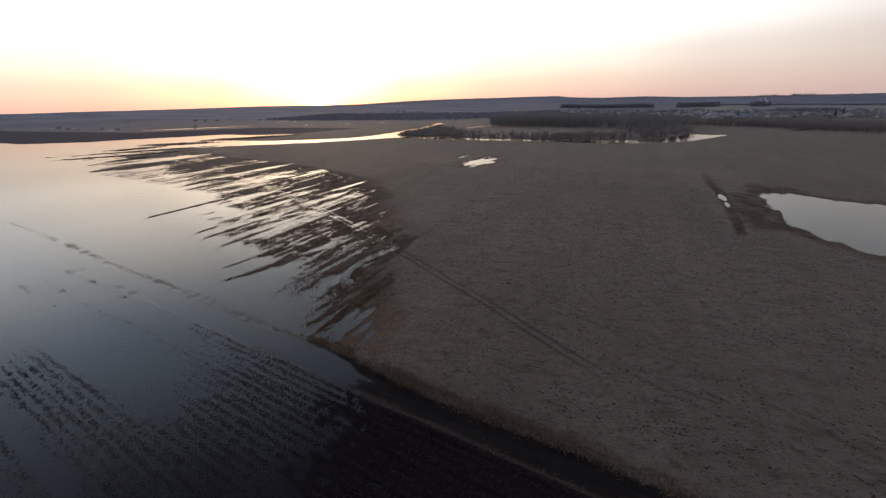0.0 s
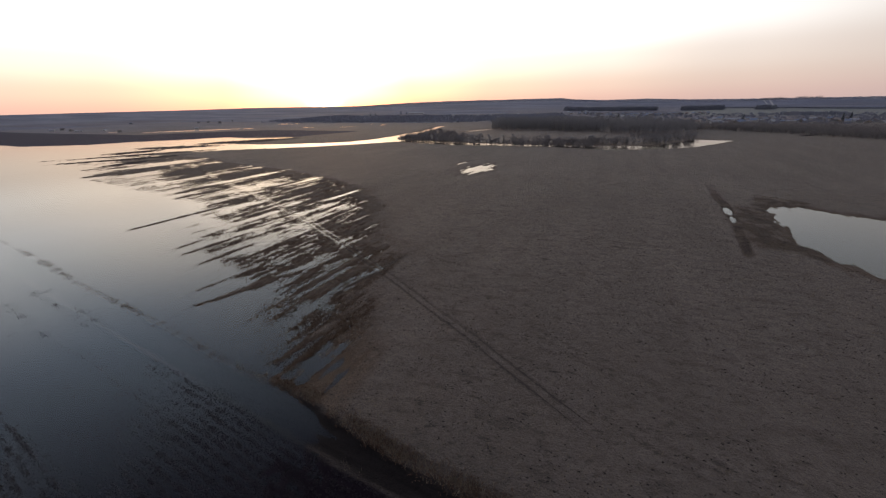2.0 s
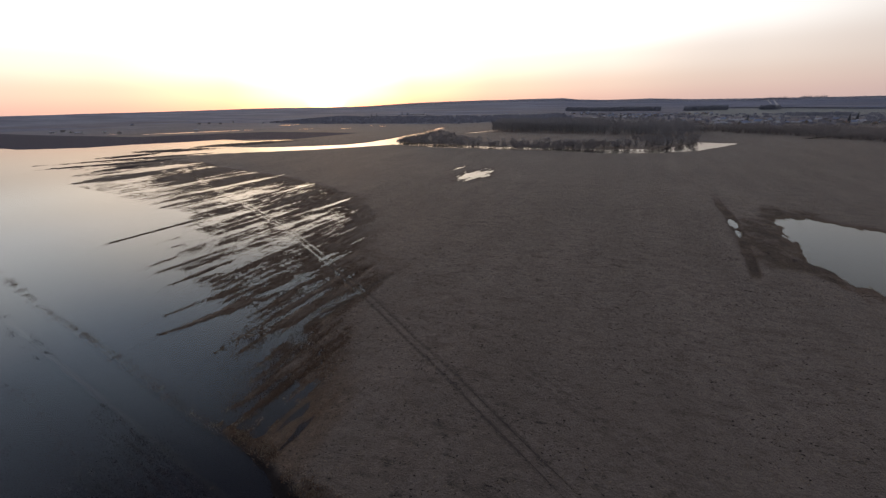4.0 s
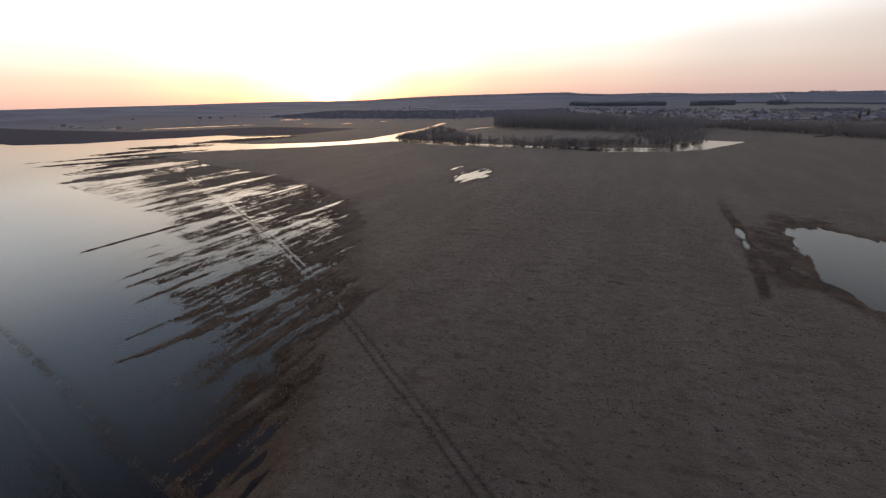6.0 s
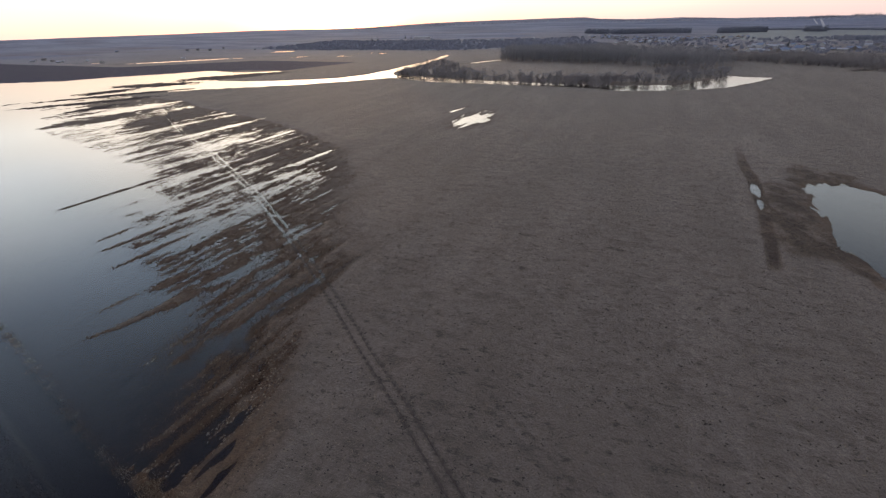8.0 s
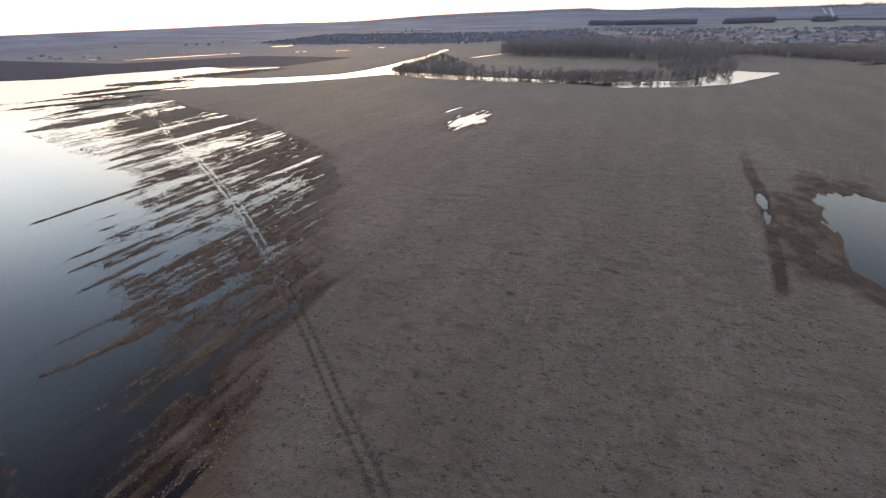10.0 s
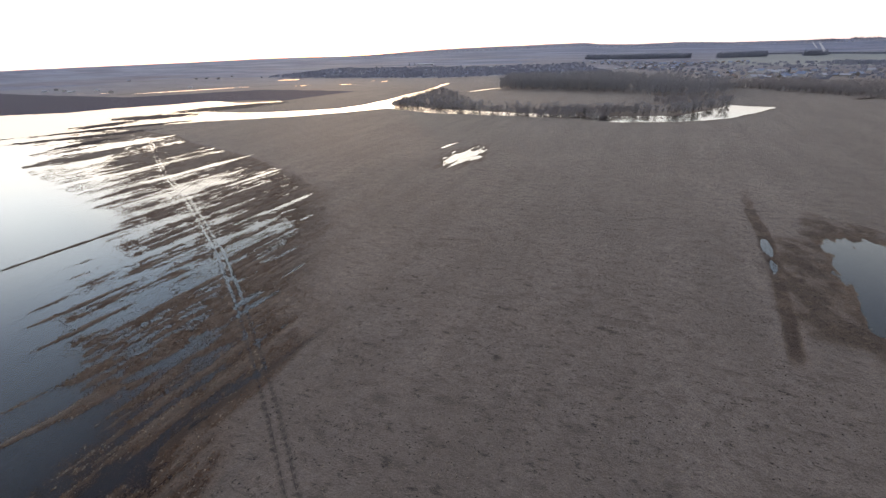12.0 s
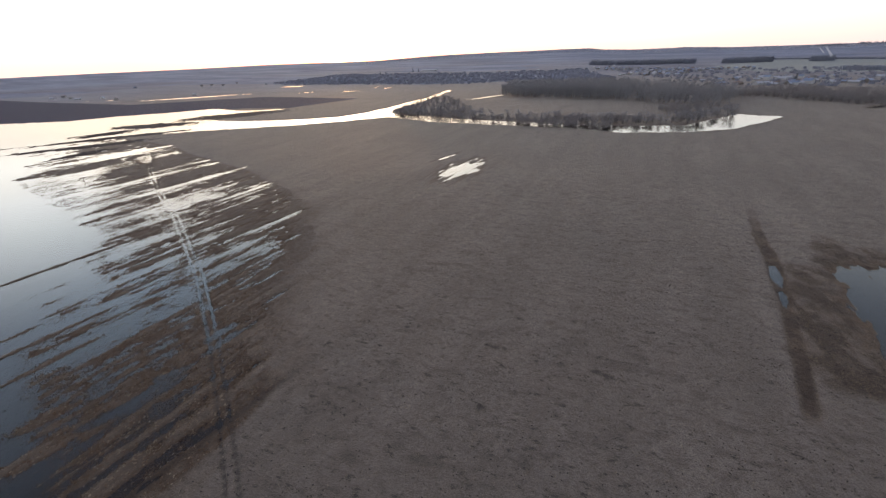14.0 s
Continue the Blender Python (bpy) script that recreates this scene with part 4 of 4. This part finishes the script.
blades("reeds", x, y, np.maximum(land(x, y)[0], -0.1), 5, gen.uniform(0.2, 0.6, len(x)) * np.where(v > -45, 1, 0.6), 0.03, 0.45, M_REED, "dry pale reeds and weeds along the ditch", "reeds", 0.3)
k = gen.rand(len(x)) < np.where(v > -42, 0.8, 0.15)
x, y = x[k] + gen.normal(0, 0.35, k.sum()), y[k] + gen.normal(0, 0.35, k.sum())
blades("ditch_weeds", x, y, np.maximum(land(x, y)[0], -0.1), 6, gen.uniform(0.15, 0.45, len(x)), 0.05, 0.7, M_WEED, "rust-brown dead weeds on the ditch bank", "weeds", 0.3)
n = 5200
v = gen.uniform(-200, -36, n)
u = np.interp(v, BANK_V, BANK_U) + gen.normal(0, 0.45, n) - 0.5 * fbm(v / 9, v * 0, 31, 2)
x, y = to_xy(u, v)
k = value_noise(v / 0.8, v * 0 + 3, 117) + 0.4 * value_noise(v / 6, v * 0 + 9, 118) > gen.uniform(0.05, 0.7, n)
x, y = x[k], y[k]
blades("flooded_reeds", x, y, np.full(len(x), -0.12), 4, gen.uniform(0.2, 0.45, len(x)), 0.03, 0.5, M_WEED, "brown reed stubs standing in the water along the drowned ditch", "reeds", 0.3)
# drowned grass that pierces the shallow flood, and rank wet grass at its edge
n = 190000
u, v = 40 + 150 * gen.rand(n) ** 1.1, -42 - 260 * gen.rand(n) ** 1.5
x, y = to_xy(u, v)
z, wet, soil, mud, wood, hazed_tilth = land(x, y)
keep = (z > -0.15 + 0.13 * gen.rand(n)) & (z < 0.12) & (wet > 0.25) & (soil + mud < 0.3)
x, y, z = x[keep], y[keep], z[keep]
blades("drowned_grass", x, y, z, 2, np.maximum(0.08 - z, 0) + gen.uniform(0.04, 0.22, len(x)), 0.10, 0.9, M_WET_GRASS, "brown drowned grass piercing the shallow flood water", "grass", 0.35)
# weeds on the field side of the road
n = 1100
v = gen.uniform(-38, 30, n)
u = 35.9 - 0.064 * v - 6.6 + gen.normal(0, 0.22, n)
keep = value_noise(v / 1.5, v * 0, 141) + 0.5 * value_noise(v / 7, v * 0, 143) > gen.uniform(-0.25, 0.35, n)
x, y = to_xy(u[keep], v[keep])
blades("road_weeds", x, y, np.maximum(land(x, y)[0], -0.1), 3, gen.uniform(0.1, 0.28, len(x)), 0.02, 0.7, M_TUFT, "pale dry weeds along the muddy field road", "weeds", 0.25)
# more lines of drowned weeds beyond the road
n = 700
v = gen.uniform(-120, -25, n)
line = gen.randint(0, 4, n)
u = 35.9 - 0.064 * v - np.array([6.6, 8.4, 13.5, 17.0])[line] + gen.normal(0, 0.25, n)
keep = 0.7 * value_noise(v / 1.2, line * 7.0, 121) + 0.6 * value_noise(v / 12, line * 7.0, 123) > 0.1
x, y = to_xy(u[keep], v[keep])
blades("drowned_weeds", x, y, np.full(len(x), -0.1), 7, gen.uniform(0.2, 0.5, len(x)), 0.04, 0.5, M_CLOD, "dark drowned weeds in lines in the water", "weeds", 0.35)
# grass tufts of the meadow
n = 36000
u, v = 30 + 190 * gen.rand(n) ** 1.5, gen.uniform(-130, 120, n)
x, y = to_xy(u, v)
z, wet, soil, mud, wood, hazed_tilth = land(x, y)
keep = (z > 0.03) & (soil + mud < 0.3) & (u > np.interp(v, BANK_V, BANK_U) + 0.6)
x, y, z = x[keep], y[keep], z[keep]
blades("meadow_tufts", x, y, z, 3, gen.uniform(0.10, 0.32, len(x)), 0.05, 0.8, M_TUFT, "low dry tufts of last year's grass on the meadow", "grass", 0.18)
# dark molehills and dung
n = 1100
u, v = 38 + 150 * gen.rand(n) ** 1.5, gen.uniform(-50, 120, n)
m = 9000
c = gen.randint(0, n, m)
wide = np.where(gen.rand(m) < 0.12, 0.35, 4.0)
u, v = u[c] + gen.normal(0, 0.5, m) * wide, v[c] + gen.normal(0, 1.0, m) * wide
x, y = to_xy(u, v)
z = land(x, y)[0]
k = z > 0.08
lumps("dark_mounds", x[k], y[k], z[k], gen.uniform(0.06, 0.30, k.sum()), gen.uniform(0.05, 0.16, k.sum()), gen.uniform(0.04, 0.14, k.sum()), ROAD_TURN + gen.normal(0, 0.5, k.sum()), M_MOUND,
      "dark little mounds of soil scattered over the meadow", "mounds")


def rut_mesh(name, y0, y1, off, wide, seed):
    """One crisp wheel rut in the turf, a shallow trough with raised lips."""
    y = np.arange(y0, y1, 0.6)
    x = np.interp(y, TRACK_Y, TRACK_X)
    lean = np.gradient(x, y)
    nx, ny = 1 / np.sqrt(1 + lean * lean), -lean / np.sqrt(1 + lean * lean)
    o = off + 0.10 * fbm(y / 5, y * 0, seed, 2)
    w = wide * (0.75 + 1.0 * (fbm(y / 3, y * 0 + 4, seed, 2) + 0.2)) * step(y, y0, y0 + 9)
    cols = []
    for f, lift in ((-1.0, 0.012), (-0.45, 0.05), (0, 0.02), (0.45, 0.05), (1.0, 0.012)):
        px, py = x + nx * (o + f * w), y + ny * (o + f * w)
        cols.append(np.c_[px, py, land(px, py)[0] + lift])
    v = np.stack(cols, 1).reshape(-1, 3)
    i = (np.arange(len(y) - 1)[:, None] * 5 + np.arange(4)[None]).ravel()
    me = mesh_of(name, v, np.c_[i, i + 1, i + 6, i + 5], M_RUT, True)
    return tagged(new(name, me), "dark muddy wheel rut pressed into the meadow turf", "wheel rut", kind="structure")


M_RUT = mottled("rut_mud", (0.026, 0.02, 0.017), (0.085, 0.064, 0.052), 0.7)
for off in (-0.78, 0.78):
    rut_mesh("wheel_rut", 42, 109, off, 0.15, 7 if off > 0 else 8)

# flooded wheel ruts across the wet strips


def rut_water(y0, y1, off, seed):
    """Long puddles standing in one wheel rut, cut where the turf rises between them."""
    verts, faces = [], []
    y = np.arange(y0, y1, 0.8)
    x = np.interp(y, TRACK_Y, TRACK_X)
    lean = np.gradient(x, y)
    nx, ny = 1 / np.sqrt(1 + lean * lean), -lean / np.sqrt(1 + lean * lean)
    o = off + 0.12 * fbm(y / 6, y * 0, seed, 2)
    shut = value_noise(y / 2.6, y * 0 + seed, seed) + 0.5 * value_noise(y / 9, y * 0, seed + 1)
    wide = 0.21 * np.clip((0.25 - shut) / 0.22, 0, 1.1) * step(y, y0, y0 + 4) * step(-y, -y1, -y1 + 20)
    level = np.maximum(np.convolve(land(x + nx * o, y + ny * o)[0], np.ones(5) / 5, "same"), 0) + 0.09
    for k in range(len(y)):
        verts += [(x[k] + nx[k] * (o[k] + f * wide[k]), y[k] + ny[k] * (o[k] + f * wide[k]), level[k]) for f in (-1, 1)]
        if k and min(wide[k - 1], wide[k]) > 0.03:
            faces.append((2 * k - 2, 2 * k - 1, 2 * k + 1, 2 * k))
    return tagged(new("rut_water", mesh_of("rut_water", verts, faces, M_WATER)), "bright flood water standing in a wheel rut", "puddle", kind="structure")


for off in (-0.88, 0.88):
    rut_water(107, 270, off, 151 if off > 0 else 157)

# rough tussocks in the sodden edge of the flood
n = 60000
u, v = 38 + 150 * gen.rand(n) ** 1.4, -38 - 110 * gen.rand(n) ** 1.3
x, y = to_xy(u, v)
z, wet, soil, mud, wood, hazed_tilth = land(x, y)
keep = (z > -0.03) & (z < 0.3) & (wet + 0.3 * value_noise(x / 3, y / 3, 131) > gen.uniform(0.42, 0.95, n)) & (soil + mud < 0.4)
x, y, z, u, v = x[keep], y[keep], z[keep], u[keep], v[keep]
n = len(x)
for name, k, mat, label in (("wet_tussocks", gen.rand(n) < 0.6, M_WET_GRASS, "sodden brown tussocks along the edge of the flood"), ("pale_tussocks", gen.rand(n) < np.where(np.abs(v + 59.5 - 0.12 * (u - 60)) < 1.8, 0.9, 0.3), M_TUFT, "pale dry tussocks between the wet ones")):
    lumps(name, x[k], y[k], z[k], gen.uniform(0.12, 0.4, k.sum()), gen.uniform(0.1, 0.25, k.sum()), gen.uniform(0.06, 0.2, k.sum()), -FURROW + 1.57 + gen.normal(0, 0.5, k.sum()), mat, label, "grass")

spots = within(PATCH, 2600, rnd)
x, y = np.array(spots).T
k = value_noise(x / 4, y / 4, 133) > gen.uniform(-0.35, 0.25, len(x))
x, y = x[k], y[k]
blades("pond_tussocks", x, y, land(x, y)[0], 5, gen.uniform(0.08, 0.25, len(x)), 0.05, 0.8, M_TUFT, "pale tussocks in the sodden ground beside the pond", "grass", 0.3)

# pale road that climbs the far hill, between its trees


def hill_road(a, b, wide):
    k = np.linspace(0, 1, 60)
    rows = []
    for side in (-1, 0, 1):
        ln = math.dist(a, b)
        x, y = a[0] + (b[0] - a[0]) * k + side * wide * (b[1] - a[1]) / ln, a[1] + (b[1] - a[1]) * k - side * wide * (b[0] - a[0]) / ln
        rows.append(np.c_[x, y, land(x, y)[0] + 1.2])
    v = np.stack(rows, 1).reshape(-1, 3)
    i = (np.arange(59)[:, None] * 3 + np.arange(2)[None]).ravel()
    return tagged(new("hill_road", mesh_of("hill_road", v, np.c_[i, i + 3, i + 4, i + 1], M_GRAVEL, True)), "pale gravel road climbing the far hill", "road", kind="structure")


M_GRAVEL = mottled("pale_gravel", (0.2, 0.2, 0.21), (0.32, 0.32, 0.33), 0.05)
hill_road((1202, 1555), (2640, 3500), 4.5)
hill_road((1500, 1990), (2560, 3460), 3)
